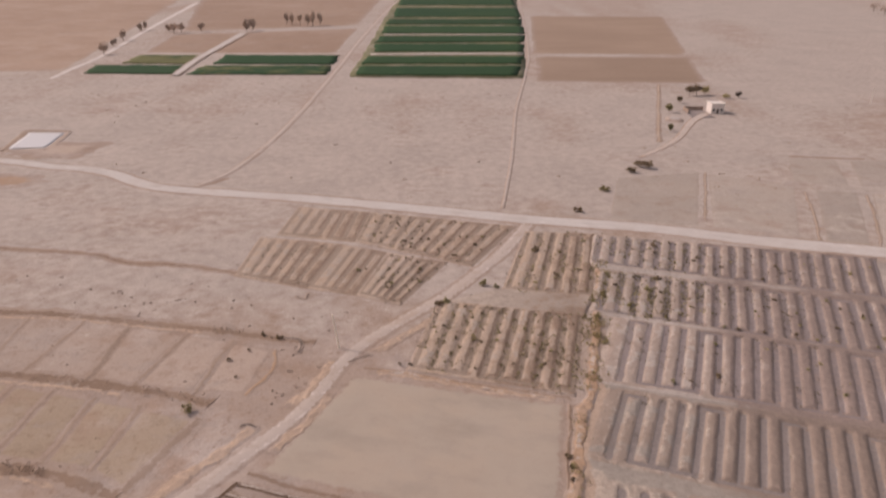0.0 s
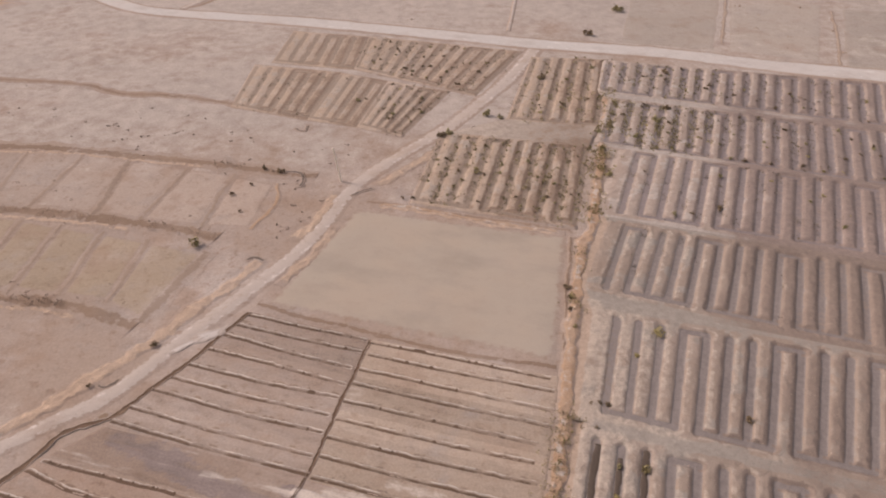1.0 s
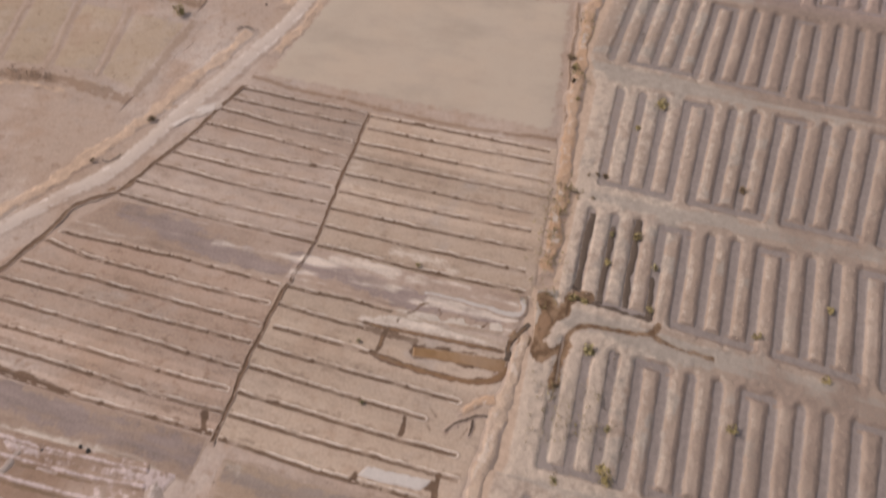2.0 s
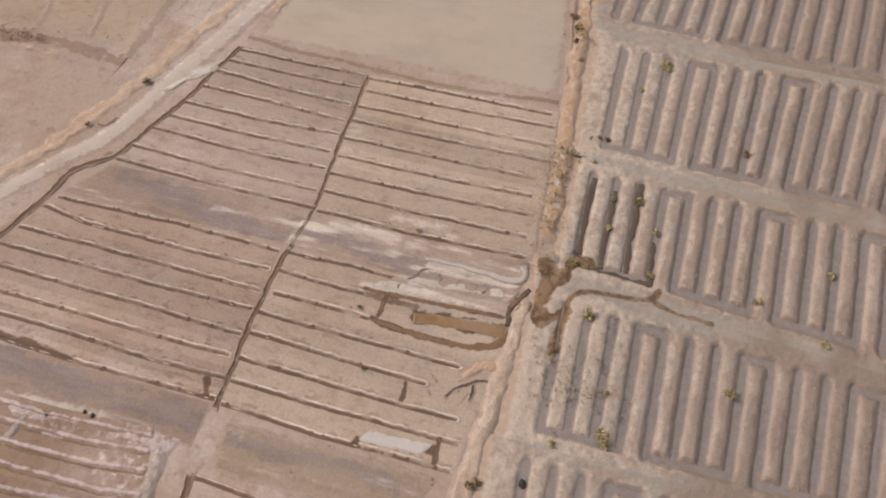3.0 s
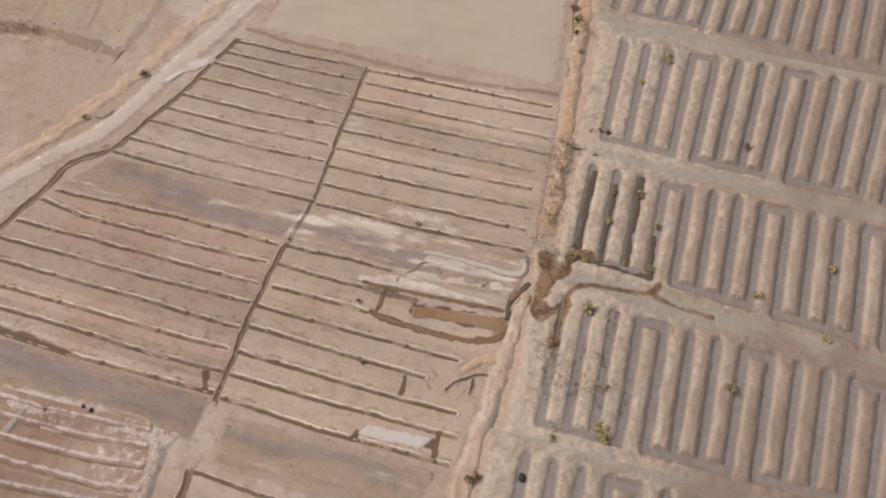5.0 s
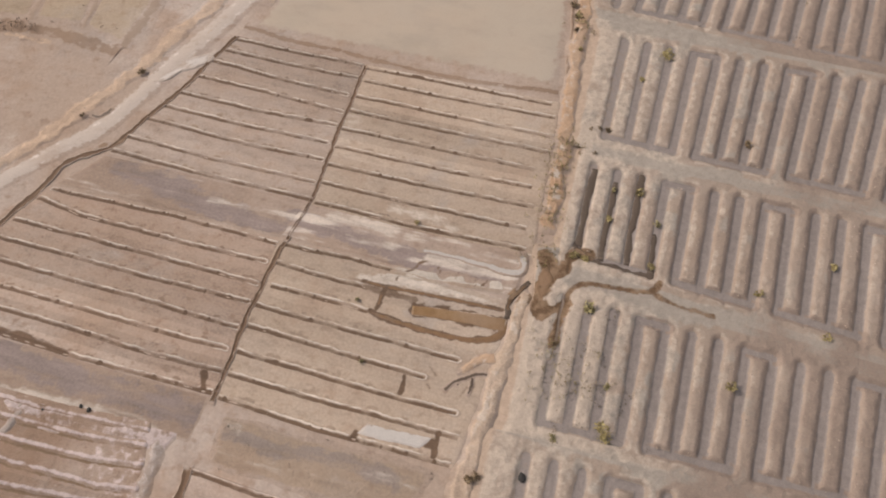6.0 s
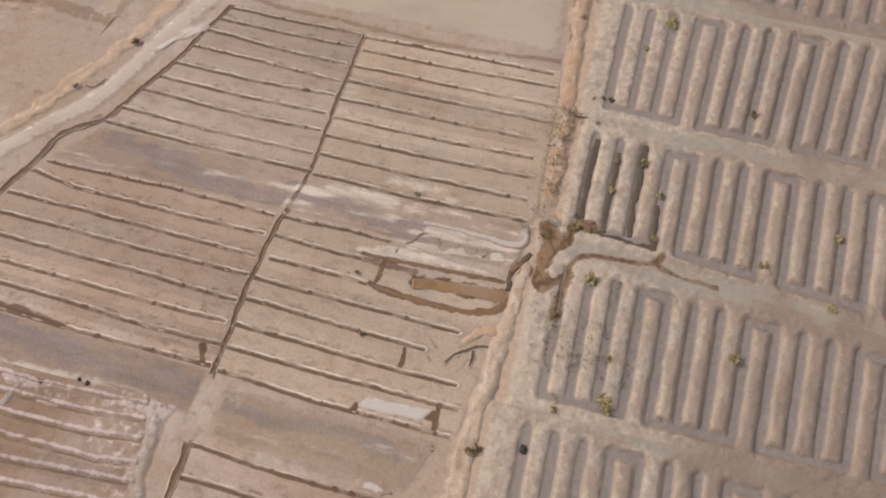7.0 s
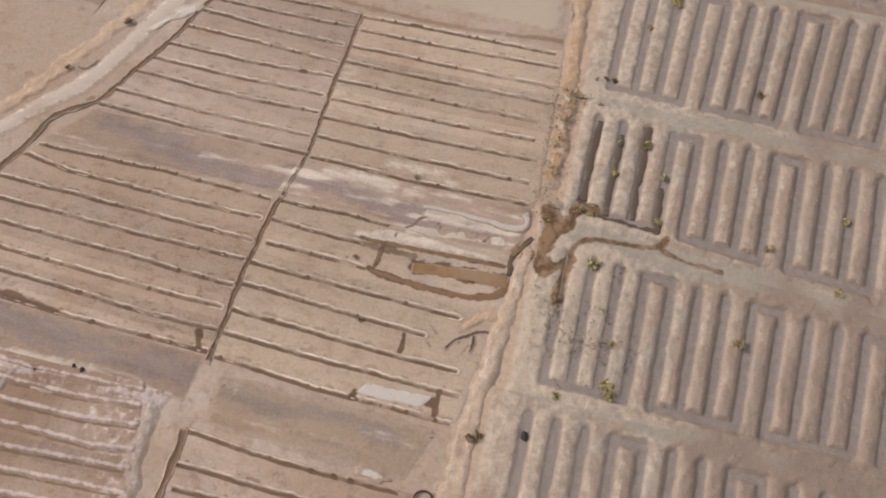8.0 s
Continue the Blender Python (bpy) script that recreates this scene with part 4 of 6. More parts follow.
# ---- furrowed fields ----
def locate(quad, p):
    """Where a point lies in a four-cornered field, as shares of its width and depth."""
    u = v = .5
    for _ in range(8):
        miss = np.array(p) - across(quad, u, v)
        du, dv = across(quad, 1, v) - across(quad, 0, v), across(quad, u, 1) - across(quad, u, 0)
        k = du[0] * dv[1] - du[1] * dv[0]
        u, v = u + (miss[0] * dv[1] - miss[1] * dv[0]) / k, v + (du[0] * miss[1] - du[1] * miss[0]) / k
    return u, v


def furrowed(quad, lines, label, seed, loops=(), material=FIELD, pale=0.0, margin=.5, name="furrowed_field"):
    """A field of shallow irrigation furrows; each bed with its furrow is a part, and the beds meet without a seam.
    A furrow is a narrow channel with a wavy crest of spoil along its far side, which runs round the ends noted in loops: 0 start, 1 end, 2 both."""
    field = thing(name, *across(quad, .5, .5), label, "field", "furrowed fields beside the ditch")
    tall, wide = (np.linalg.norm(across(quad, .5, 1) - across(quad, .5, 0)), np.linalg.norm(across(quad, 1, .5) - across(quad, 0, .5)))
    us = np.linspace(-1.0 / wide, 1 + 1.0 / wide, int(wide / .17))
    at, ends = [], []
    for line in lines:
        p = np.array([locate(quad, c) for c in line])
        ends.append((p[0, 0], p[-1, 0]))
        p = np.vstack([p[0] - 3 * (p[1] - p[0]), p, p[-1] + 3 * (p[-1] - p[-2])])
        at.append(np.interp(us, p[:, 0], p[:, 1]))
    gap = margin / tall
    for i, (mid, (a, b)) in enumerate(zip(at, ends)):
        top = (mid + at[i - 1]) / 2 if i else mid + gap
        low = (mid + at[i + 1]) / 2 if i < len(at) - 1 else mid - gap
        rows = int(np.max(top - low) * tall / .075)
        v = low + (top - low) * np.linspace(0, 1, rows)[:, None]
        u = np.broadcast_to(us, v.shape)
        grid = across(quad, u[..., None], v[..., None])
        x, y = grid[..., 0], grid[..., 1]
        run = u * wide
        bend = .10 * rough(run, i * 7.7, 4.0, seed) + .05 * rough(run, i * 3.3, 1.0, seed + 1)
        wavy = .10 * rough(run, i * 5.1, .9, seed + 2, 2) + .05 * rough(run, i * 8.3, .35, seed + 13, 1)
        d = (v - mid) * tall - bend
        past = np.maximum(np.maximum(a - u, u - b), 0) * wide
        open_part = 1 - step(past, .0, .25)
        r = np.hypot(d, past)
        lively = rough(run, i * 5.5, 1.6, seed + 3)
        def bell(c, width, q=d):
            return np.exp(-((q - c) / width) ** 2)
        full = step(.55 + .5 * rough(run, i * 2.2, 7.0, seed + 9) - .5 * (u - a) / (b - a), .0, .5)
        crumbs = .55 + .5 * step(rough(x, y, .5, seed + 11), -.35, .3)
        crest = bell(.27, .12, d - wavy) * (.8 + .4 * lively) * open_part
        near_end = np.zeros(u.shape)
        if loops:
            kind = loops[i]
            if kind in (1, 2):
                near_end = np.maximum(near_end, step(u * wide, b * wide - 2.6, b * wide - .4))
            if kind in (0, 2):
                near_end = np.maximum(near_end, 1 - step(u * wide, a * wide + .4, a * wide + 2.6))
        ring = bell(.27, .10, r - .5 * wavy) * near_end
        z = field_level(x, y) + open_part * (-.055 * bell(-.06, .2) + .03 * bell(-.36, .1)) + .15 * np.maximum(crest, ring * .8)
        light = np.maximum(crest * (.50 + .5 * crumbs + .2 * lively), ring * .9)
        # dark channel: damp soil plus shade put into the colour, its relief being shallow
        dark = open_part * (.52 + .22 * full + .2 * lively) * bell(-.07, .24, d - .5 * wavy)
        spots = step(rough(x, y, .8, seed + 5, 2), .05, .5)
        smudge = .9 * open_part * spots * bell(.52, .26, d - 2 * wavy) + .6 * step(rough(x, y, 1.1, seed + 7), .2, .8) * bell(1.1, .9) + .6 * bell(.0, .45) * open_part
        smudge = smudge * (1 - np.minimum(1, 1.3 * np.maximum(crest, ring)))
        # darker blotches, a thin dark line at the lower lip, and spots
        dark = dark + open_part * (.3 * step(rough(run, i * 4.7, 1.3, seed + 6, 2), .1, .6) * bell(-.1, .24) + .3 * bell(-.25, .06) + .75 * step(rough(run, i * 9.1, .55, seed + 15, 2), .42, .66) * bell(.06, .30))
        soaked = stain(x, y)
        dark, light, z = np.maximum(dark, soaked), light * (1 - np.minimum(1, 1.6 * soaked)), z - .03 * soaked
        light = np.maximum(light, np.maximum(pale * step(rough(x, y, 6.0, seed + 8), .1, .8), stain(x, y, PALE_LINES)) * (1 - bell(0, .3)))
        inside = np.minimum(np.minimum(step(u * wide, -1.0, -.1), step((1 - u) * wide, -1.0, -.1)), 1.0)
        if i == 0:
            inside = np.minimum(inside, step((top - v) * tall, 0, margin * .6))
        if i == len(at) - 1:
            inside = np.minimum(inside, step((v - low) * tall, 0, margin * .6))
        masks = {"damp_shade": dark, "pale": light, "silt": smudge, "grey": np.maximum(.55 * step(rough(x, y, 8.0, seed + 4), 0, .7), stain(x, y, GREY_LINES)), "edge": 1 - step(inside, .45, 1.0)}
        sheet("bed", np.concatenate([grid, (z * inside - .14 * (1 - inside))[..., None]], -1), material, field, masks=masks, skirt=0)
    return field


CLOD = plain("dark_clods", (0.29, 0.21, 0.155), vary=0.3)
furrowed(((-15.3, 46.9), (10.1, 39.9), (15.1, 61.6), (-10.2, 68.3)),
         ([(-10.1, 68.3), (-1.6, 66.1), (14.4, 61.7)], [(-10.3, 66.0), (-0.1, 63.1), (14.7, 59.4)], [(-11.2, 63.3), (-0.1, 60.1), (14.3, 56.2)], [(-11.9, 60.8), (1.3, 57.0), (14.2, 53.6)],
          [(-12.8, 57.9), (-1.6, 54.8), (11.4, 51.2)], [(-13.4, 55.0), (-0.1, 51.3), (10.9, 48.6)], [(-14.2, 52.3), (-2.9, 49.1), (11.0, 45.7)], [(-14.7, 49.5), (-4.2, 46.5), (9.8, 42.7)],
          [(-15.3, 46.7), (-2.8, 43.0), (9.6, 39.9)]), "tan field with straight parallel furrows and pale lips", 110, material=FIELD_PALE, margin=1.0, pale=.45)
furrowed(((-41.5, 54.2), (-16.0, 47.3), (-11.0, 68.8), (-28.6, 74.0)),
         ([(-28.6, 73.9), (-22.0, 71.9), (-10.8, 68.7)], [(-29.8, 71.8), (-21.7, 69.3), (-11.3, 66.5)], [(-31.3, 69.9), (-21.4, 66.3), (-12.5, 63.5)], [(-32.9, 67.1), (-23.4, 64.2), (-13.0, 60.6)],
          [(-34.7, 64.2), (-24.5, 61.1), (-13.6, 58.4)], [(-36.3, 61.9), (-26.8, 58.9), (-14.5, 55.6)], [(-38.4, 59.9), (-25.2, 55.6), (-15.0, 52.9)], [(-40.4, 57.0), (-28.4, 53.1), (-15.7, 49.5)],
          [(-41.9, 54.8), (-30.6, 51.2), (-15.7, 47.0)]), "tan field with parallel furrows and grey patches", 120, loops=(1, 1, 1, 1, 1, 1, 1, 1, 3), pale=.5, margin=1.0)
furrowed(((-62.3, 34.7), (-24.0, 23.1), (-19.5, 41.2), (-48.2, 49.6)),
         ([(-47.4, 48.8), (-31.8, 44.8), (-19.3, 41.0)], [(-48.9, 47.6), (-42.6, 44.9), (-29.8, 41.0), (-20.3, 38.6)], [(-51.0, 44.6), (-34.9, 39.9), (-20.9, 35.8)], [(-54.0, 42.7), (-34.2, 36.9), (-21.6, 33.5)],
          [(-57.0, 40.8), (-33.6, 33.9), (-22.4, 30.4)], [(-60.0, 38.8), (-32.3, 30.5), (-23.3, 28.0)], [(-62.0, 36.6), (-40.3, 30.4), (-31.7, 27.6), (-23.5, 25.5)],
          [(-62.0, 34.2), (-39.5, 27.3), (-30.6, 24.9), (-23.4, 23.0)]), "tan field with long parallel furrows fed by the ditch", 130, loops=(2, 1, 1, 1, 1, 1, 1, 3), material=FIELD_DARK)
furrowed(((-23.5, 22.8), (0.7, 15.8), (7.5, 32.6), (-18.9, 41.2)),
         ([(-18.6, 40.9), (-10.6, 38.9), (-5.0, 37.1)], [(-19.0, 38.4), (-11.7, 36.0), (-8.5, 35.2)], [(-19.3, 35.5), (-14.1, 34.0), (-8.3, 32.3)], [(-20.6, 33.1), (-11.3, 30.3), (1.6, 26.6)],
          [(-21.2, 30.7), (-11.1, 27.4), (-2.0, 24.7)], [(-22.0, 27.7), (-10.9, 24.3), (1.2, 20.8)], [(-22.6, 25.2), (-14.3, 22.7), (1.4, 18.3)], [(-23.2, 22.7), (-12.9, 19.3), (0.5, 15.7)]),
         "tan field with furrows of uneven length", 140, loops=(3, 3, 3, 1, 1, 1, 3, 3), material=FIELD_PALE)
furrowed(((-26.0, 7.0), (-3.5, 1.5), (-3.6, 9.4), (-24.8, 15.2)), ([(-25.0, 15.3), (-18.7, 13.2), (-12.1, 11.3), (-4.4, 9.3)], [(-25.4, 12.2), (-20.0, 10.7), (-15.1, 9.4), (-4.4, 6.5)],
         [(-25.4, 9.9), (-20.3, 8.7), (-4.4, 4.5)]), "furrowed mauve-brown field below a brown ditch", 150, material=FIELD_LOW)


def salty_field(quad, lines, label, seed):
    """A brown field whose low ridges carry a white crust; each ridge with the hollow below it is a part."""
    field = thing("furrowed_field", *across(quad, .5, .5), label, "field", "furrowed fields beside the ditch")
    tall, wide = (np.linalg.norm(across(quad, .5, 1) - across(quad, .5, 0)), np.linalg.norm(across(quad, 1, .5) - across(quad, 0, .5)))
    us = np.linspace(-.6 / wide, 1 + .6 / wide, int(wide / .15))
    at = []
    for line in lines:
        p = np.array([locate(quad, c) for c in line])
        p = np.vstack([p[0] - 3 * (p[1] - p[0]), p, p[-1] + 3 * (p[-1] - p[-2])])
        at.append(np.interp(us, p[:, 0], p[:, 1]))
    for i, mid in enumerate(at):
        top = (mid + at[i - 1]) / 2 if i else mid + .8 / tall
        low = (mid + at[i + 1]) / 2 if i < len(at) - 1 else mid - 1.0 / tall
        v = low + (top - low) * np.linspace(0, 1, int(np.max(top - low) * tall / .08))[:, None]
        u = np.broadcast_to(us, v.shape)
        grid = across(quad, u[..., None], v[..., None])
        x, y = grid[..., 0], grid[..., 1]
        run = u * wide
        d = (v - mid) * tall - .12 * rough(run, i * 7.7, 3.0, seed) - .08 * rough(run, i * 3.3, .9, seed + 1) - .05 * rough(x, y, .4, seed + 2)
        swell = .8 + .35 * rough(run, i * 5.5, 1.8, seed + 3)
        hump = np.exp(-(d / .36) ** 2) * swell
        spread = step(rough(x, y, 2.6, seed + 8) + .9 * step(u, .45, 1.0), .25, .9)
        # dark line below each ridge is its shade, painted in; the random patches are damp
        masks = {"pale": np.maximum(1.0 * np.exp(-((d - .02) / .24) ** 2) * swell, .6 * spread * (.6 + .6 * rough(x, y, .7, seed + 9))),
                 "damp_shade": 1.1 * np.exp(-((d + .52) / .16) ** 2) * (.7 + .6 * rough(run, i * 2.1, 2.0, seed + 5)) + .7 * step(rough(x, y, 2.2, seed + 6), .2, .8) * (1 - hump)}
        inside = np.minimum(step(u * wide, -.6, 0), step((1 - u) * wide, -.6, 0))
        z = field_level(x, y) + .24 * hump - .05 * np.exp(-((d + .5) / .25) ** 2)
        masks["edge"] = 1 - step(inside, .3, 1.0)
        sheet("bed", np.concatenate([grid, (z * inside - .14 * (1 - inside))[..., None]], -1), SALT, field, masks=masks, skirt=0)
    return field


salty_field(((-51.0, 5.4), (-29.8, 1.0), (-29.9, 18.6), (-51.8, 24.2)),
            ([(-47.5, 23.4), (-39.6, 21.4), (-31.0, 19.6)], [(-43.6, 20.7), (-35.5, 18.7), (-30.4, 17.9)], [(-43.9, 18.8), (-35.1, 16.6), (-30.0, 16.0)], [(-43.3, 16.5), (-34.0, 14.1), (-29.5, 13.6)],
             [(-42.7, 14.2), (-34.2, 12.6), (-29.8, 11.8)], [(-42.1, 12.0), (-33.7, 10.5), (-29.6, 9.6)], [(-41.5, 9.9), (-33.3, 8.5), (-29.8, 7.8)], [(-41.0, 7.9), (-33.3, 6.4), (-29.8, 5.8)]),
            "brown field with white-crusted ridges", 160)


def strip(quad, label, seed, material, pale=0.0, grey=0.0, spacing=0.35, relief=0.05, lift=0.0, fade=1.5):
    run = np.array(quad[1]) - np.array(quad[0])
    c, s = run / np.linalg.norm(run)
    def streaks(x, y, k):
        return rough((x * c + y * s) / 7.0, (y * c - x * s) / .9, 1.0, seed + k) + .5 * rough(x, y, 3.0, seed + k + 1)
    ob = plot_sheet("fallow_strip", quad, material, None, seed=seed, spacing=spacing, lift=lift, relief=relief, ragged=.7, fade=fade,
                    masks={"pale": lambda u, v, x, y: np.maximum(pale * (.25 + 1.1 * streaks(x, y, 3)), stain(x, y, PALE_LINES)),
                           "grey": lambda u, v, x, y: np.maximum(grey * (.3 + 1.0 * streaks(x, y, 6)), stain(x, y, GREY_LINES) * (1 + .5 * streaks(x, y, 9)))})
    return tagged(ob, label, "fallow strip", "fallow strips between furrowed fields")


strip(((-48.8, 49.3), (-17.0, 40.8), (-14.4, 47.0), (-42.4, 54.7)), "mauve-grey silty fallow strip between furrowed fields", 171, STREAK, grey=.3, pale=.35)
strip(((-20.0, 41.7), (8.8, 32.8), (10.5, 39.8), (-17.2, 47.5)), "grey and whitish fallow strip with crusted soil", 172, STREAK, pale=.75, grey=.25)
strip(((-8.1, 36.1), (7.6, 33.5), (9.0, 36.0), (-5.6, 38.4)), "whitish trampled earth above a flooded basin", 173, CLAY, pale=1.3, relief=.12)
strip(((-59.9, 26.9), (-25.2, 17.6), (-23.5, 23.1), (-62.8, 34.4)), "dark mauve fallow strip beside a ditch", 174, STREAK, grey=.4, pale=.15)
strip(((-25.0, 14.7), (-3.5, 9.0), (1.4, 15.6), (-23.7, 22.9)), "grey-brown fallow strip with scattered clods", 175, CLAY, relief=.05, grey=.3, pale=.3, fade=3.2)
strip(((-43.0, 19.4), (-27.7, 16.8), (-25.6, 19.1), (-47.7, 24.0)), "pale whitish earth bank above a salty field", 176, SALT, pale=.9, relief=.10, lift=.05)


bank([(-28.6, 19.0), (-28.8, 16.5), (-29.3, 13.3), (-29.8, 9.1), (-30.6, 4.0)], (2.8, 2.4), "white-crusted crumbling earth bank along a salty field", 177, material=SALT_BANK, fade=1.2, tall=.32, inner=.06, gaps=.3)
bank([(-43.7, 23.0), (-43.9, 20.5), (-44.3, 18.4)], 1.4, "white-crusted low bank between salty beds", 180, material=SALT_BANK, fade=.8, tall=.35, inner=.1)


# ---- ditches ----
def ditch(points, width, label, seed, **more):
    ob = ribbon("irrigation_ditch", points, width, DITCH_FORM, DITCH, label=label, seed=seed, wobble=.22, size=1.1, step_length=.22, ragged=.75, soften=True, columns=21, jag=.03, inner=.37, lift=.01, lie="field", **more)
    return tagged(ob, label, "ditch", "irrigation ditches")


ditch(DITCH_LINES[0], 0.55, "narrow dark damp ditch between furrowed fields", 181)
ditch([(-15.6, 47.4), (-16.9, 44.1), (-18.2, 41.5)], 0.45, "thin silted ditch across a fallow strip", 185)
ditch(DITCH_LINES[1], 0.6, "dark damp ditch with brown earth sides", 182, fade=.8)
ditch(DITCH_LINES[3], 0.9, "dark damp ditch beginning at a field corner", 184, fade=1.0)
ditch(DITCH_LINES[2], (0.7, 1.1), "dark damp ditch along the dirt track", 183)


# ---- water, mud and crust ----
def patch(name, x, y, rx, ry, turn, material, label, category, seed, lift=0.06, dome=0.03, group=""):
    """An irregular patch of mud, water or crust lying on the soil."""
    k = 30
    a = np.linspace(0, 2 * math.pi, k)
    d = np.linspace(0.02, 1, 14)[:, None]
    edge = 1 + .5 * rough(np.cos(a) * 2 + 9, np.sin(a) * 2 + 9, 1.2, seed)
    edge[-1] = edge[0]
    c, s = math.cos(radians(turn)), math.sin(radians(turn))
    u, v = rx * d * edge * np.cos(a), ry * d * edge * np.sin(a)
    g = np.stack([x + u * c - v * s, y + u * s + v * c, lift + (dome * (1 - d ** 2) - (lift + .14) * step(d, .75, 1)) * np.ones(k)], -1)
    rim = np.ones(k) * step(d, .15, .8)
    return tagged(sheet(name, g, material, label=label, masks={"edge": rim}, skirt=0), label, category, group)


def between(name, quad, material, label, category, seed, lift=.05, relief=.015, ragged=.5):
    ob = plot_sheet(name, quad, material, None, seed=seed, spacing=.3, lift=lift, relief=relief, ragged=ragged, fade=.5)
    return tagged(ob, label, category)


def rill(points, width, seed, label="small dark erosion gully in trampled earth", material=None):
    ob = ribbon("gully", points, width, WET_FORM, material or DRY_RILL, label=label, seed=seed, wobble=.3, size=.8, step_length=.2, ragged=.4, lift=.015, fade=.6, soften=True, columns=11, inner=.02, lie="field")
    return tagged(ob, label, "gully", "erosion gullies near the breach")


DARK_RILL = soil("dark_rill", (0.19, 0.135, 0.10), (0.24, 0.175, 0.13), mid=1.2, damp_shade=(0.10, 0.07, 0.052), grey=(0.27, 0.205, 0.16), torn=2.0)
DRY_RILL = soil("shaded_rill", (0.27, 0.19, 0.135), (0.31, 0.225, 0.165), mid=1.2, damp_shade=(0.16, 0.12, 0.095), grey=(0.36, 0.285, 0.23), torn=2.2)
for k, (line, w) in enumerate((([(-31.6, 114.2), (-27.8, 113.4), (-26.6, 111.0), (-26.7, 108.2)], .9), ([(-16.9, 105.2), (-15.0, 107.1), (-12.8, 108.1)], .9), ([(-31.9, 86.5), (-30.7, 87.5), (-28.7, 86.5)], .8),
                               ([(-28.9, 132.6), (-29.4, 130.1), (-31.7, 131.1)], .7), ([(-12.0, 128.1), (-11.2, 130.1), (-9.3, 129.1)], .7), ([(-45.9, 60.4), (-44.4, 60.2), (-43.1, 61.7)], .9))):
    rill(line, w * 1.25, 820 + k)
patch("mud_patch", *(11.4, 35.6), 1.0, 2.4, -12, MUD, "wet brown mud where the canal bank is breached", "mud patch", 201, lift=.24)
patch("mud_patch", *(-42.9, 55.4), 1.1, 0.7, 20, DITCH, "damp hollow at a bend of the ditch", "mud patch", 206, lift=.03, dome=.0)
flood = thing("flooded_bed", *(0.9, 31.2), "flooded furrow bed holding brown muddy water", "flooded bed")
plot_sheet("water", ((-4.0, 31.7), (7.1, 29.2), (7.3, 31.5), (-3.9, 33.4)), WATER, flood, seed=211, spacing=.2, lift=.03, relief=.0, ragged=.9, fade=.7)
for k, (line, w) in enumerate(zip(FLOOD_LINES, (.55, (.6, 1.5), .5))):
    ribbon("wet_channel", line, w, WET_FORM, MUD_FIELD, flood, "wet brown channel", seed=230 + k, wobble=.15, size=1.2, step_length=.25, ragged=.35, lift=-.03, soften=True, columns=15, jag=.02, fade=1.2, inner=.15, lie="field")
between("salt_crust", ((-9.2, 18.7), (-2.2, 17.0), (-0.8, 18.4), (-8.0, 20.0)), CRUST, "white salt-crusted bed between furrows", "salt crust", 215, lift=.05)
patch("salt_crust", *(-6.9, 11.0), 2.0, .75, -22, CRUST, "small white salt-crusted bed", "salt crust", 216, lift=.05, dome=.0)
rim_crust = ribbon("salt_crust", [(-2.8, 40.1), (1.0, 39.0), (4.7, 37.9), (7.7, 36.9), (9.0, 37.2), (9.3, 38.3), (9.0, 39.6)], (.7, 1.5), RIM_FORM, CRUST, label="", seed=214, wobble=.15, size=1.2, step_length=.25,
                   ragged=.4, lift=.06, soften=True, columns=11, fade=1.5, inner=.05, lie="field")
tagged(rim_crust, "whitish crusted rim of a small tan bed", "salt crust")
CRUST_ROAD = soil("white_dust", (0.66, 0.59, 0.54), (0.60, 0.52, 0.46), mid=0.9, vary=0.16, over=dict(DRY, base=(0.53, 0.438, 0.375), tint=(0.495, 0.398, 0.33)), torn=2.2)
patch("salt_crust", *(-33.6, 69.6), 3.0, 1.3, 32, CRUST_ROAD, "white dusty crust beside the track", "salt crust", 217, lift=.04, dome=.0)
patch("salt_crust", *(-36.6, 67.4), 3.4, .7, 38, CRUST_ROAD, "streak of white dust along the track", "salt crust", 218, lift=.06, dome=.0)
patch("mud_patch", *(-3.8, 43.6), 1.3, .5, -14, CLOD, "dark scorched spot in a furrow", "mud patch", 219, lift=.07)


def wet(points, width, label, seed, lift=.05, material=None, wobble=.15):
    ob = ribbon("water_channel", points, width, WET_FORM, material or TRENCH_WET, label=label, seed=seed, wobble=wobble, size=1.0, step_length=.2, ragged=.7, lift=lift, fade=.6, soften=True, columns=13, inner=.15, lie="plot" if lift > .3 else "")
    return tagged(ob, label, "water channel", "wet channels by the breach")


TRENCH_WET = soil("wet_trench", (0.165, 0.122, 0.094), (0.185, 0.14, 0.108), mid=0.5, rough=.5, damp_shade=(0.115, 0.083, 0.062), grey=(0.095, 0.068, 0.05), rim=(0.09, 0.064, 0.047), torn=1.6)
wet([(19.0, 51.2), (17.8, 47.7), (16.5, 43.4), (15.7, 40.2)], 1.45, "trench filled with dark water", 221, lift=.08)
wet([(21.3, 49.2), (19.8, 44.2), (18.5, 40.4), (18.0, 38.3)], 1.2, "trench holding dark water", 222, lift=.08)
wet([(24.7, 50.6), (22.8, 44.1), (21.6, 40.4), (20.9, 37.7)], 1.35, "trench filled with dark water", 223, lift=.08)
wet([(24.8, 41.8), (23.9, 38.5), (23.4, 37.0)], 1.0, "trench holding dark water", 224, lift=.08)
wet([(14.9, 40.3), (16.0, 39.4), (17.8, 38.2), (19.9, 37.2), (21.7, 36.5), (23.2, 36.3), (23.7, 37.1)], 1.15, "dark wet channel along the trench ends", 225, lift=.12, wobble=.35)
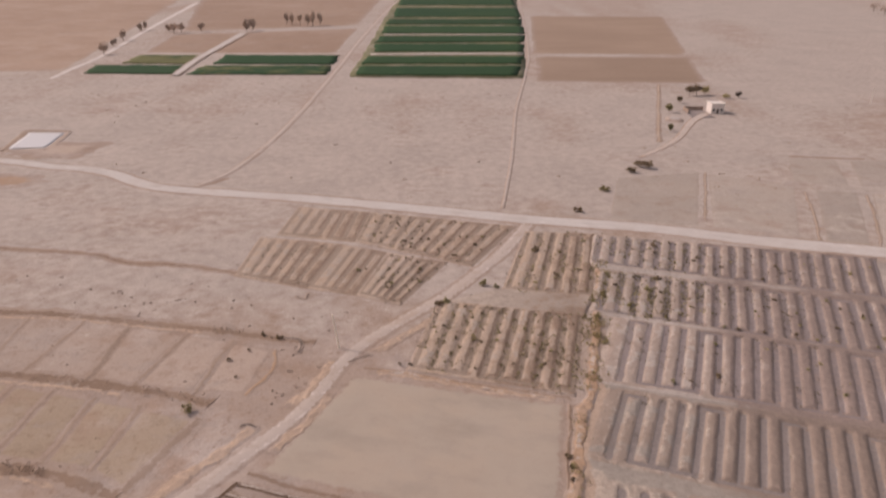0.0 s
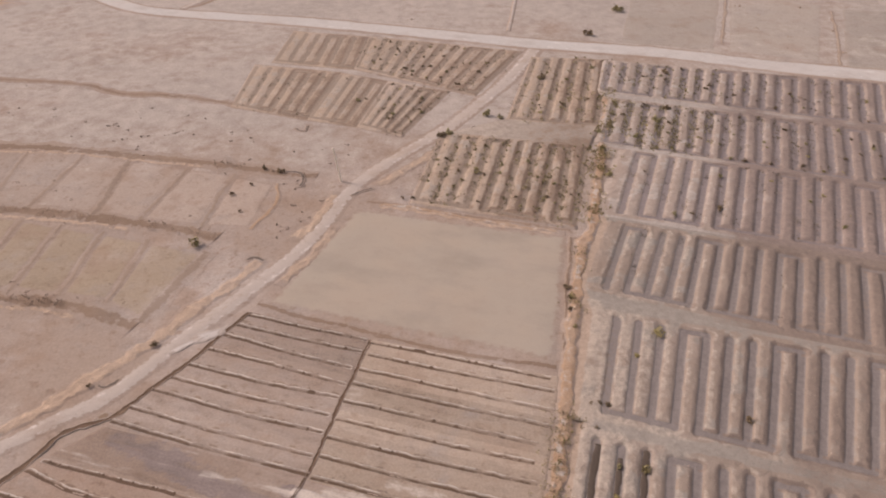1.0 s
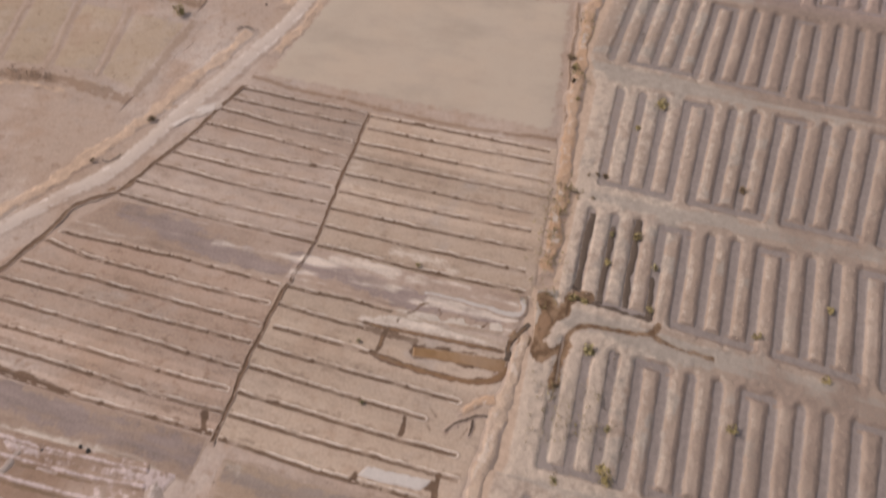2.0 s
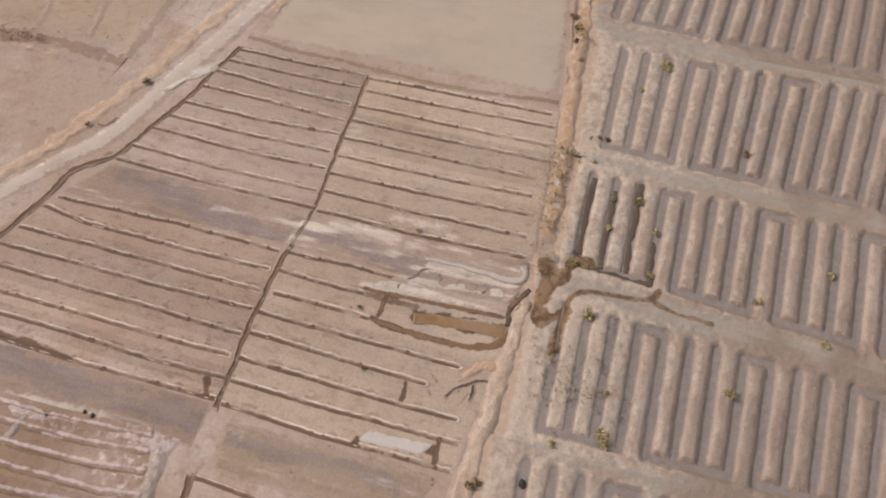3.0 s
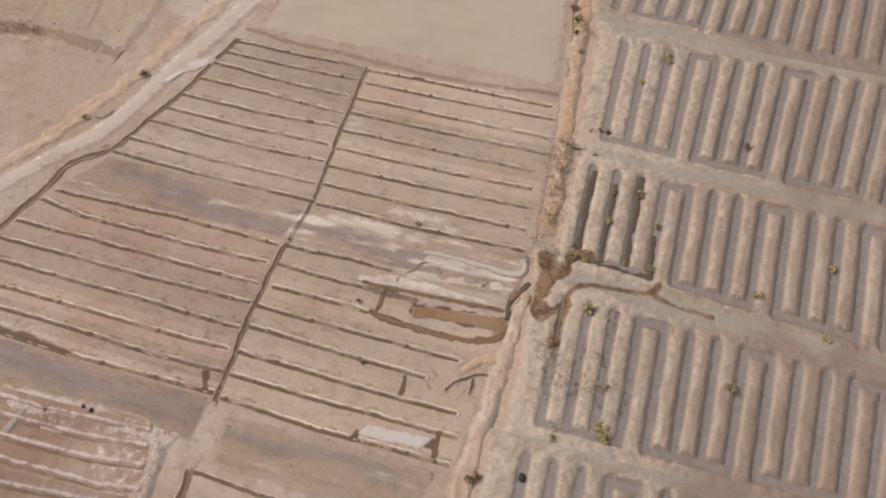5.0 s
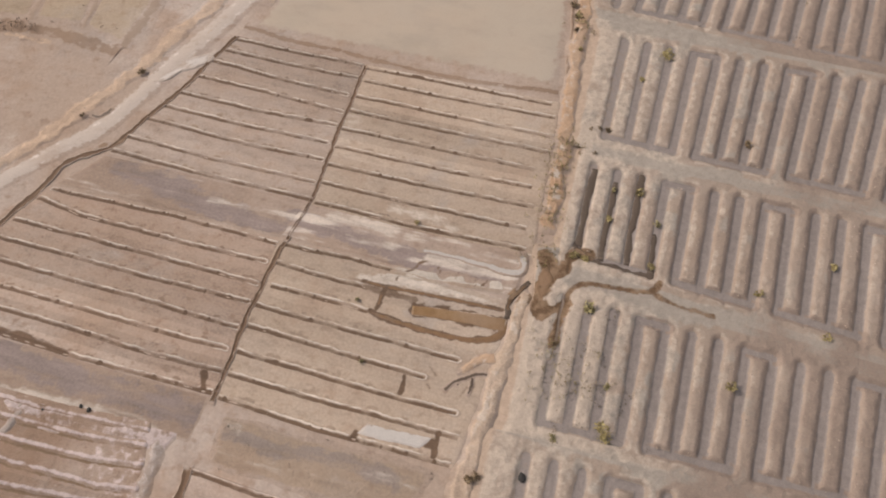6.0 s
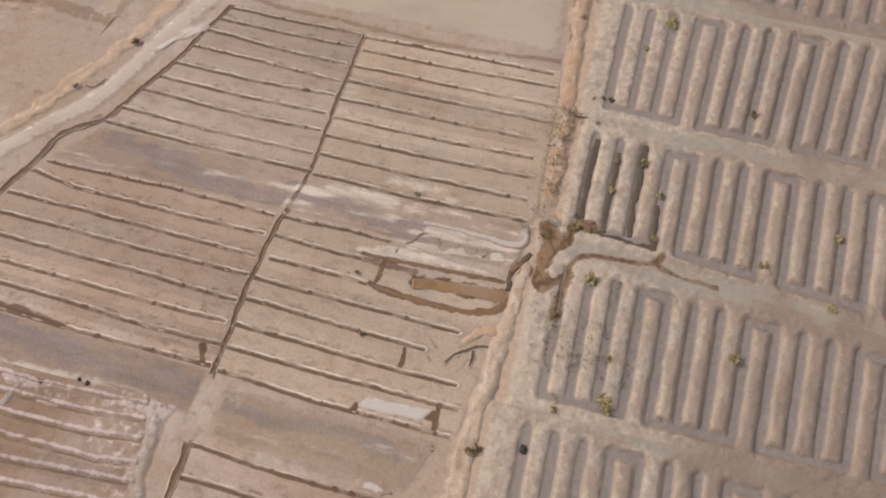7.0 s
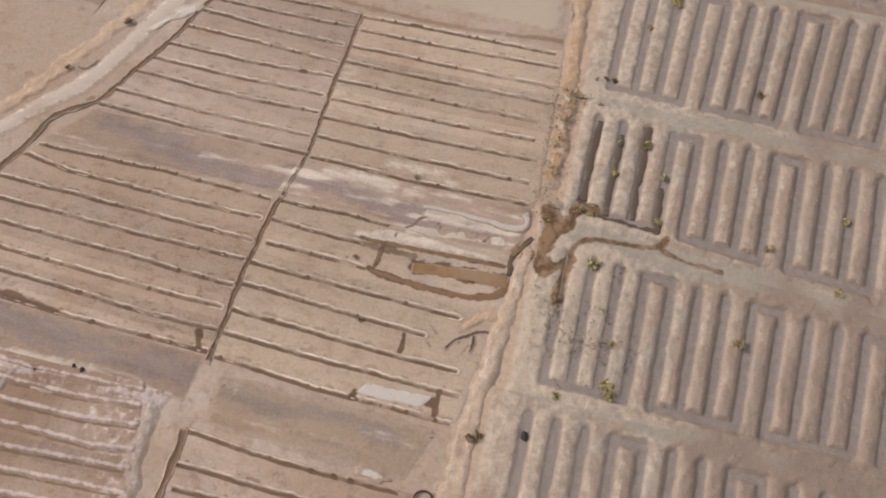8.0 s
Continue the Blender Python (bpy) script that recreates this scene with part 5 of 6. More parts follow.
for k, (line, w) in enumerate((([(0.0, 23.0), (1.5, 24.2), (3.6, 24.9), (5.1, 24.6), (5.9, 23.3)], .9), ([(3.2, 24.8), (2.9, 23.6), (2.4, 22.6)], .6), ([(1.6, 24.2), (1.3, 23.5)], .5))):
    rill(line, w, 226 + k, "dark gully at an outlet of the canal bank", DARK_RILL)
wet([(9.8, 35.7), (8.0, 34.3), (7.3, 33.1), (7.1, 31.2)], .8, "dark gully cut through the canal bank", 229, lift=.10, wobble=.5)


# ---- shrubs and weeds ----
SHRUBS = [[tuft_mesh("shrub", mat, 90, 0.5, 0.55, 0.11, 300 + 10 * a + b) for b in range(3)] for a, mat in enumerate((LEAF_DARK, LEAF_GREEN, LEAF_DRY))]
SHRUB_LABEL = ("small dark leafy shrub on bare soil", "small olive-green shrub on bare soil", "small dry yellowish shrub on bare soil")


def shrub(x, y, kind, size=1.0, z=0.15):
    r = random.Random(int(x * 71 + y * 131))
    ob = new("shrub", SHRUBS[kind][r.randrange(3)])
    ob.matrix_world = pose(x, y, z, 0, 0, r.uniform(0, 360)) @ Matrix.Diagonal((size * r.uniform(.8, 1.2), size * r.uniform(.8, 1.2), size * r.uniform(.8, 1.15), 1))
    return tagged(ob, SHRUB_LABEL[kind], "shrub", "scattered shrubs")


for x, y, kind, z in SHRUB_SPOTS:
    shrub(x, y, kind, random.Random(int(x * 50)).uniform(.5, 1.5), z=z)
for x, y, kind, size in ((*(-40.5, 67.6), 0, 1.6), (*(-46.6, 60.2), 0, .9), (*(11.9, 28.3), 0, 1.1), (*(19.1, 57.3), 0, .9), (*(20.2, 57.5), 0, 1.0), (*(21.3, 57.1), 0, 1.2),
                         (*(19.1, 53.4), 0, 1.2), (*(41.1, 28.6), 2, 1.5), (*(35.0, 33.9), 2, 1.4), (*(16.1, 32.3), 1, 2.0), (*(29.7, 23.3), 2, 1.6), (*(16.9, 23.4), 1, 1.2),
                         (*(15.9, 19.2), 2, 1.6), (*(16.2, 18.2), 2, 1.6), (*(31.0, 70.1), 2, 2.2), (*(26.8, 65.6), 2, 1.2)):
    shrub(x, y, kind, size)
for x, y, kind, size in ((*(38.6, 54.7), 0, 1.3), (*(44.6, 37.2), 2, 1.3), (*(23.9, 47.5), 2, 1.6), (*(20.8, 47.9), 1, 1.0), (*(10.8, 18.1), 1, 1.3), (*(2.8, 14.3), 0, 1.8),
                         (*(1.4, 128.7), 1, 2.6), (*(-0.1, 127.7), 0, 2.0), (*(23.9, 156.2), 0, 3.4), (*(-41.2, 90.4), 2, 2.6), (*(9.8, 137.1), 1, 2.6), (*(12.6, 135.8), 1, 2.2),
                         (*(-31.1, 113.4), 0, 1.8), (*(-34.6, 114.6), 0, 1.5), (*(33.1, 129.4), 1, 2.0), (*(32.4, 122.4), 2, 2.0)):
    shrub(x, y, kind, size)
for x, y, kind, size in ((*(32.0, 112.3), 1, 1.6), (*(46.3, 134.5), 1, 2.4), (*(50.1, 139.9), 0, 2.6), (*(40.3, 127.0), 1, 2.2), (*(54.5, 159.5), 0, 2.4), (*(49.6, 101.3), 0, 1.8),
                         (*(-38.8, 105.7), 0, 1.2), (*(-36.0, 100.3), 0, .9), (*(-35.9, 109.0), 0, 1.0), (*(-3.0, 43.6), 2, .9), (*(-9.5, 33.6), 1, .8), (*(-8.7, 26.4), 1, .8),
                         (*(39.9, 184.8), 0, 3.2), (*(51.9, 203.6), 2, 4.0), (*(-5.5, 104.5), 0, 1.0), (*(-7.3, 104.5), 0, 1.0)):
    shrub(x, y, kind, size)
for x, y, kind, size in ((*(19.4, 79.7), 0, 1.2), (*(19.7, 78.0), 2, 1.4), (*(19.0, 75.1), 0, 1.2), (*(19.2, 71.3), 2, 1.0), (*(19.1, 80.3), 0, 1.3), (*(19.4, 77.7), 0, 1.1),
                         (*(19.7, 43.8), 2, 1.3), (*(25.3, 43.0), 1, 1.2), (*(23.8, 37.4), 2, 1.1), (*(15.1, 39.0), 2, 1.3), (*(16.3, 38.4), 2, 1.5)):
    shrub(x, y, kind, size)


def weeds(points, width, count, material, label, seed, blade=.09):
    """Dry weeds growing along a line, as one mass."""
    line, side = curve(points, .5)
    r = random.Random(seed)
    verts, faces = [], []
    for _ in range(count):
        k = r.randrange(len(line))
        if rough(line[k, 0], line[k, 1], 5.0, seed) < -.05:
            continue
        c = line[k] + side[k] * r.gauss(0, width / 2)
        for _ in range(6):
            x, y, z = c[0] + r.gauss(0, .2), c[1] + r.gauss(0, .2), r.uniform(.1, .65)
            a, s, q = r.uniform(0, 6.3), blade * r.uniform(.6, 1.5), len(verts)
            verts += [(x - s * math.cos(a), y - s * math.sin(a), z - .05), (x + s * math.cos(a), y + s * math.sin(a), z), (x + r.uniform(-.1, .1), y + r.uniform(-.1, .1), z + s * 1.6)]
            faces.append((q, q + 1, q + 2))
    ob = hang("weeds", mesh_of("weeds", verts, faces, material, smooth=False))
    return tagged(ob, label, "weeds", kind="stuff")


weeds(CANAL[1:5], 2.6, 400, LEAF_DRY, "dry yellowish weeds on the canal bank", 401, blade=.13)
weeds(CANAL[1:5], 3.2, 150, LEAF_GREEN, "olive weeds on the canal bank", 402, blade=.13)
weeds(CANAL[5:9], 2.0, 160, LEAF_DRY, "dry yellowish weeds on the canal bank", 403)
weeds(CANAL[8:13], 2.2, 170, LEAF_DRY, "dry yellowish weeds on the canal bank", 404)
weeds(CANAL[8:13], 2.4, 40, LEAF_GREEN, "olive weeds on the canal bank", 405)
weeds([(-79.2, 101.3), (-68.4, 99.6), (-53.4, 96.9), (-38.1, 92.8)], 1.6, 90, DEAD, "dark dead weeds along a bund", 406)
weeds([(-67.3, 77.8), (-59.9, 76.5), (-53.4, 75.2)], 1.4, 80, DEAD, "dark dead weeds along a bund", 407)
weeds([(-46.0, 116.9), (-34.3, 114.2), (-26.3, 112.0)], 1.2, 70, DEAD, "dark dead weeds along a bund", 408)
weeds([(14.6, 32.1), (13.0, 26.3), (12.9, 20.4)], 4.0, 150, LEAF_DRY, "dry weeds among crumbling ridges", 409)


def plot_weeds(key, count, share, material, label, seed, blade=.09):
    """Low weeds along the ridges of a plot, over its first part, as one mass."""
    quad, ridges, _, more = PLOTS[key]
    r = random.Random(seed)
    verts, faces = [], []
    for _ in range(count):
        u, v = r.uniform(-.02, share), r.uniform(-.04, 1.04)
        k = round(u * ridges)
        c = across(quad, (k + r.gauss(0, .22)) / ridges, v)
        if rough(c[0], c[1], 6.0, seed) < r.uniform(-.5, .4):
            continue
        for _ in range(r.randrange(4, 12)):
            x, y, z = c[0] + r.gauss(0, .22), c[1] + r.gauss(0, .4), more.get("tall", .31) * r.uniform(.3, 1.15)
            a, s, q = r.uniform(0, 6.3), blade * r.uniform(.6, 1.6), len(verts)
            verts += [(x - s * math.cos(a), y - s * math.sin(a), z - .06), (x + s * math.cos(a), y + s * math.sin(a), z - .02), (x + r.uniform(-.1, .1), y + r.uniform(-.1, .1), z + s * 1.3)]
            faces.append((q, q + 1, q + 2))
    return tagged(hang("weeds", mesh_of("weeds", verts, faces, material, smooth=False)), label, "weeds", kind="stuff")


for k, (key, count, share) in enumerate((("A", 420, .9), ("B", 620, .75), ("K", 330, 1.0), ("L", 520, 1.0), ("M", 380, 1.0), ("Q", 200, 1.0), ("O", 90, 1.0), ("C", 200, .8), ("G", 30, .3), ("D", 40, .6))):
    plot_weeds(key, count, share, LEAF_WEED, "low brown weeds along the ridges of a plot", 420 + k)
    if key in "BLK":
        plot_weeds(key, count // 2, share * (.4 if key == "B" else 1), LEAF_GREEN, "low olive weeds along the ridges of a plot", 440 + k)
for k, (key, count, share) in enumerate((("B", 330, .36), ("A", 170, .42), ("L", 220, 1.0), ("K", 120, 1.0))):
    plot_weeds(key, count, share, LEAF_OLIVE, "dense olive weeds among the first ridges of a plot", 450 + k, blade=.15)


def ridge_clods(key, count, label, seed):
    """Crumbled clods along the crests of a plot's ridges, as one mass."""
    quad, ridges, _, more = PLOTS[key]
    r = random.Random(seed)
    verts, faces = [], []
    for _ in range(count):
        u = r.uniform(0, .92)
        k = int(u * ridges)
        c = across(quad, (k + r.uniform(.3, .68)) / ridges, r.uniform(.04, .96))
        s, q, z = r.choice((.04, .05, .06, .09)) * r.uniform(.8, 1.5), len(verts), more.get("tall", .31) * .9
        turn = r.uniform(0, 6.3)
        verts += [(c[0] + s * math.cos(turn + a), c[1] + s * math.sin(turn + a), z - .03) for a in (0, 1.6, 3.1, 4.7)] + [(c[0] + r.uniform(-.3, .3) * s, c[1] + r.uniform(-.3, .3) * s, z + s * r.uniform(.5, 1.0))]
        faces += [(q, q + 1, q + 4), (q + 1, q + 2, q + 4), (q + 2, q + 3, q + 4), (q + 3, q, q + 4)]
    return tagged(hang("clods", mesh_of("clods", verts, faces, CRUMB, smooth=False)), label, "clods", kind="stuff")


CRUMB = plain("crumbled_earth", (0.36, 0.278, 0.22), vary=0.3)
for k, (key, count) in enumerate((("D", 300), ("E", 700), ("F", 700), ("G", 900), ("H", 500))):
    ridge_clods(key, count, "crumbled earth clods along the ridges of a plot", 460 + k)


# ---- poles ----
def pole(x, y, height, lean, material, label, arms=0):
    ob = thing("utility_pole", x, y, label, "pole")
    bm = bmesh.new()
    bmesh.ops.create_cone(bm, cap_ends=True, segments=10, radius1=.2, radius2=.13, depth=height + .6, matrix=Matrix.Rotation(radians(lean), 4, "Y") @ Matrix.Translation((0, 0, height / 2 - .3)))
    part("shaft", bm, material, ob)
    if arms:
        bm = bmesh.new()
        box(bm, -.8, -.05, height - .7, .8, .05, height - .55, .01)
        part("crossarm", bm, material, ob)
    return ob


pole(*(-19.2, 110.4), 7.2, -7, WOOD, "leaning pale bare wooden pole beside the track")
pole(*(215, 341), 8.0, 2, LIME, "pale concrete utility pole on open ground", arms=1)


# ---- small dark objects on the soil ----
def sack(x, y, size, label, seed):
    r = random.Random(seed)
    bm = bmesh.new()
    bmesh.ops.create_icosphere(bm, subdivisions=3, radius=1.0)
    for v in bm.verts:
        n = noise.noise(v.co * 1.6 + Vector((seed, 0, 0)))
        v.co = Vector((v.co.x * size * 1.3, v.co.y * size, max(v.co.z, -.35) * size * .7)) * (1 + .3 * n)
        v.co.z += .3 * size + .05
    me = bpy.data.meshes.new("sack")
    bm.to_mesh(me)
    bm.free()
    me.materials.append(TAR)
    ob = new("sack", me)
    ob.matrix_world = pose(x, y, 0, 0, 0, r.uniform(0, 180))
    return tagged(ob, label, "sack", "dark sacks left on the soil")


sack(*(-37.3, 21.8), .17, "small slumped black sack on pale soil", 501)
sack(*(-36.4, 21.4), .20, "slumped black sack on pale soil", 502)
sack(*(-41.1, 21.5), .15, "small black bundle on pale soil", 503)
sack(*(7.6, 14.4), .36, "black bundle on grey soil beside a trench", 504)


def hose(x, y, radius):
    c = bpy.data.curves.new("hose", "CURVE")
    c.dimensions, c.bevel_depth, c.bevel_resolution = "3D", .09, 3
    s = c.splines.new("POLY")
    s.points.add(33)
    for k, p in enumerate(s.points):
        a = radians(-30 + 300 * k / 33)
        p.co = (x + radius * 1.2 * math.cos(a), y + radius * math.sin(a), .12 + .03 * math.sin(3 * a), 1)
    c.materials.append(TAR)
    return tagged(new("hose", c), "loop of black hose lying on soil", "hose")


hose(*(-2.1, 8.8), .7)


# ---- farmhouse ----
def farmhouse(x, y):
    house = thing("house", x, y, "small whitewashed flat-roofed farmhouse among bare fields", "house")
    bm = bmesh.new()
    box(bm, -3.0, -3.2, -.2, 3.0, 3.2, 4.2, .06)
    part("wall", bm, LIME, house)
    bm = bmesh.new()
    box(bm, -3.2, -3.4, 4.2, 3.2, 3.4, 4.42, .04)
    roof = part("roof", bm, LIME, house)
    bm = bmesh.new()
    for x0, y0, x1, y1 in ((-3.2, -3.4, 3.2, -3.2), (-3.2, 3.2, 3.2, 3.4), (-3.2, -3.2, -3.0, 3.2), (3.0, -3.2, 3.2, 3.2)):
        box(bm, x0, y0, 4.42, x1, y1, 4.7)
    part("parapet", bm, LIME, roof)
    bm = bmesh.new()
    box(bm, -.5, -3.23, 0, .5, -3.1, 2.1, .02)
    part("door", bm, BARK, house, "brown wooden door")
    for k in (-1.8, 1.8):
        bm = bmesh.new()
        box(bm, k - .5, -3.22, 1.1, k + .5, -3.1, 2.1, .02)
        part("window", bm, SHADE, house, "dark window opening")
    wall = thing("courtyard_wall", x - 8.5, y + 1, "grey mud courtyard wall beside the farmhouse", "wall")
    for name, b in (("panel", (-4.5, 3.2, -.2, 4.5, 3.6, 1.7)), ("panel", (-4.9, -3.6, -.2, -4.5, 3.6, 1.6))):
        bm = bmesh.new()
        box(bm, *b, .05)
        part(name, bm, BUND_LOW, wall)
    plot = plot_sheet("courtyard", ((x - 15, y - 13), (x - 4, y - 12), (x - 4, y + 5), (x - 14, y + 5)), TRENCH, None, seed=520, spacing=1.5, lift=.04)
    tagged(plot, "grey trodden yard beside the farmhouse", "yard")


farmhouse(*(129, 319))
bund([(123, 389), (102, 317), (86.5, 263.5)], 2.5, "long pale mud wall beside the farm", 530, material=BANK_PALE, tall=2.5)
patch("salt_crust", *(105, 303), 4.0, 5.0, 0, CRUST, "white heap beside the farm lane", "heap", 531, lift=.1, dome=.8)


# ---- trees ----
def tree(x, y, height, spread, label, seed, leaves=900, leaf=.28, material=LEAF_DARK, slim=1.0, lean=0):
    r = random.Random(seed)
    ob = thing("tree", x, y, label, "tree", "distant trees")
    verts, faces = [], []
    def limb(a, b, r0, r1):
        d = (b - a).normalized()
        s = d.orthogonal().normalized()
        t = d.cross(s)
        k = len(verts)
        for c, q in ((a, r0), (b, r1)):
            for j in range(6):
                w = j * math.pi / 3
                verts.append(tuple(c + (s * math.cos(w) + t * math.sin(w)) * q))
        for j in range(6):
            faces.append((k + j, k + (j + 1) % 6, k + 6 + (j + 1) % 6, k + 6 + j))
    fork = Vector((r.uniform(-.2, .2), r.uniform(-.2, .2), height * .35))
    limb(Vector((0, 0, -.3)), fork, height * .03, height * .022)
    tips = []
    for k in range(7):
        a = k * 6.28 / 7 + r.uniform(-.3, .3)
        tip = Vector((math.cos(a) * spread * r.uniform(.35, .65), math.sin(a) * spread * r.uniform(.35, .65), height * r.uniform(.5, .9)))
        limb(fork, tip, height * .014, height * .004)
        tips.append(tip)
    hang("trunk", mesh_of("trunk", verts, faces, BARK), ob)
    verts, faces = [], []
    for _ in range(leaves):
        t = r.choice(tips)
        c = t + Vector((r.gauss(0, .26) * spread, r.gauss(0, .26) * spread, r.gauss(0, .13) * height))
        d = Vector((r.gauss(0, 1), r.gauss(0, 1), r.gauss(0, 1))).normalized()
        s = d.orthogonal().normalized()
        z = leaf * r.uniform(.6, 1.5)
        k = len(verts)
        verts.extend(map(tuple, (c - d * z, c + s * z * .6, c + d * z, c - s * z * .6)))
        faces.append((k, k + 1, k + 2, k + 3))
    hang("crown", mesh_of("crown", verts, faces, material, smooth=False), ob)
    return ob


for k, (x, y, h, s) in enumerate(((*(-233, 489), 11, 4.5), (*(-245, 533), 6, 3.0), (*(-252, 566), 11, 3.8), (*(-264, 630), 8, 2.6), (*(-263, 639), 9, 2.6), (*(-238, 627), 8, 3.0),
                                  (*(-229, 615), 12, 4.0), (*(-226, 624), 10, 4.0), (*(-210, 629), 9, 4.0), (*(-172, 636), 12, 5.0), (*(-169, 645), 11, 5.0), (*(-149, 696), 13, 3.0),
                                  (*(-144, 697), 12, 2.6), (*(-134, 687), 13, 3.0), (*(-127, 688), 14, 3.4), (*(-122, 688), 16, 3.4), (*(-116, 694), 14, 3.6), (*(551, 917), 14, 9.0), (*(536, 868), 14, 10.0))):
    tree(x, y, h * .75, s * .75, "hazy leafy tree standing alone on the plain", 600 + k, leaves=300, leaf=.6, material=LEAF_FAR)
for k, (x, y, h, s, mat) in enumerate(((*(130, 358), 6, 4.5, LEAF_DARK), (*(134, 359), 6, 4.5, LEAF_DARK), (*(139, 361), 5, 4.0, LEAF_DRY), (*(119, 340), 3.5, 2.5, LEAF_DARK),
                                       (*(107, 318), 4, 3.2, LEAF_GREEN), (*(96.7, 282.0), 3, 2.0, LEAF_GREEN), (*(154, 354), 3, 2.8, BARK), (*(147, 352), 2, 3.0, LEAF_DRY))):
    tree(x, y, h * .85, s * .5, "low bushy tree beside the farmhouse", 640 + k, leaves=500, leaf=.35, material=mat)
for k, (x, y, h, s) in enumerate(((*(70.0, 230.2), 2.4, 2.4), (*(72.1, 228.3), 2.8, 2.6), (*(65.2, 223.5), 1.8, 2.2))):
    tree(x, y, h * .8, s * .75, "low dark spreading bush on fallow ground", 660 + k, leaves=420, leaf=.25)


# ---- distant fields ----
def far_field(name, quad, material, label, seed, lift=0.05, spacing=12.0, relief=.06, category="field", parent=None, masks=None, ragged=2.0, fade=0.0):
    ob = plot_sheet(name, quad, material, parent, label, seed=seed, spacing=spacing, lift=lift, relief=relief, ragged=ragged, masks=masks, fade=fade)
    return ob if parent else tagged(ob, label, category, "distant fields")


green = thing("crop_field", *(0, 554), "lush green crop field in strips with pale bunds", "crop field")
far_field("bund_soil", ((-53, 406), (51, 406), (119, 1149), (-65, 1126)), soil("weedy_crop_soil", GREENISH, (0.19, 0.17, 0.09), coarse=.01, mid=.06, fine=.5), "weedy bunds between the strips", 701, lift=.06, parent=green)
ribbon("bund", [(-49, 498), (4, 504), (60, 507)], 5.0, BUND_FORM, ROAD, green, "pale bund between the strips", seed=709, lift=.3, size=12.0, step_length=6.0)
ribbon("bund", [(-49, 618), (10, 622), (73, 627)], 3.5, BUND_FORM, ROAD, green, "pale bund between the strips", seed=708, lift=.3, size=12.0, step_length=6.0)
for k, quad in enumerate((((-51, 412), (45, 414), (52, 450), (-50, 446)), ((-51, 455), (53, 460), (58, 493), (-50, 487)),
                          ((-48, 513), (61, 519), (66, 561), (-51, 554)), ((-51, 564), (67, 575), (73, 618), (-51, 606)),
                          ((-52, 627), (75, 635), (80, 698), (-53, 688)), ((-54, 704), (82, 714), (87, 773), (-53, 756)),
                          ((-51, 781), (89, 793), (97, 917), (-54, 902)), ((-55, 947), (100, 963), (110, 1121), (-57, 1101)))):
    far_field("crop_strip", quad, CROP, "dense green crop", 710 + k, lift=.5, spacing=6.0, relief=.25, parent=green,
              masks={"pale": lambda u, v, x, y: .5 * step(rough(x, y, 30.0, 5), .55, .9)})
green2 = thing("crop_field", *(-116, 449), "narrow green crop strips beyond the fallow plain", "crop field")
for k, (quad, bright) in enumerate(((((-210, 411), (-156, 411), (-160, 443), (-217, 442)), 0), (((-150, 411), (-68, 413), (-69, 447), (-149, 443)), .5),
                                    (((-204, 450), (-160, 449), (-164, 487), (-207, 487)), 1.0), (((-146, 450), (-69, 452), (-71, 492), (-149, 490)), 0))):
    far_field("crop_strip", quad, CROP, "dense green crop", 730 + k, lift=.4, spacing=5.0, relief=.2, parent=green2, masks={"grey": lambda u, v, x, y: bright * (.8 + .4 * rough(x, y, 20.0, 6))})
far_field("ploughed_field", ((53, 395), (154, 392), (180, 499), (65, 499)), PLOUGH, "brown ploughed field beyond the fallow plain", 741, lift=.08, fade=8.0)
far_field("ploughed_field", ((65, 507), (181, 508), (255, 814), (99, 814)), PLOUGH, "brown ploughed field behind a pale bund", 742, lift=.08, fade=8.0)
far_field("stubble_field", ((-211, 498), (-72, 500), (-74, 671), (-230, 606)), FAR_SOIL, "orange-tan stubble field with a line of trees", 743, lift=.04, fade=8.0)
far_field("stubble_field", ((-231, 623), (-76, 691), (-78, 1125), (-370, 1115)), FAR_SOIL, "orange-tan stubble field in the distance", 744, lift=.04, fade=8.0, spacing=30)
far_field("stubble_field", ((-316, 398), (-225, 416), (-370, 1088), (-1019, 1032)), FAR_SOIL, "broad orange-brown stubble field in the distance", 745, lift=.04, fade=8.0, spacing=30)

# ---- pale reservoir with earth rim ----
PALE_RIM = soil("pale_rim", (0.46, 0.35, 0.275), (0.44, 0.34, 0.275), mid=0.4, vary=0.2, grey=(0.44, 0.35, 0.295), torn=2.0)
basin = thing("reservoir", *(-156.7, 258.8), "shallow pale reservoir with low earth rim", "reservoir")
plot_sheet("water", ((-160.4, 247.4), (-147.8, 249.3), (-151.2, 271.3), (-165.5, 271.0)), POND, basin, seed=751, spacing=2.0, lift=.15, relief=0.0, ragged=.5)
RIM = [(-160.1, 244.3), (-145.8, 246.2), (-151.2, 274.1), (-168.5, 275.5), (-160.5, 244.3)]
for k in range(4):
    ribbon("rim", [RIM[k], RIM[k + 1]], 3.5, BUND_FORM, PALE_RIM if k < 2 else BUND_LOW, basin, seed=760 + k, tall=.5, size=4.0, step_length=1.5)
patch("spoil_patch", *(-140.4, 247.1), 16.0, 14.0, 20, PALE_RIM, "orange spoil earth beside the reservoir", "spoil", 770, lift=.0, dome=.12)
patch("spoil_patch", *(-138.1, 210.0), 18.0, 8.0, 0, BANK, "orange bare patch below the wide road", "spoil", 771, lift=.0, dome=.05)

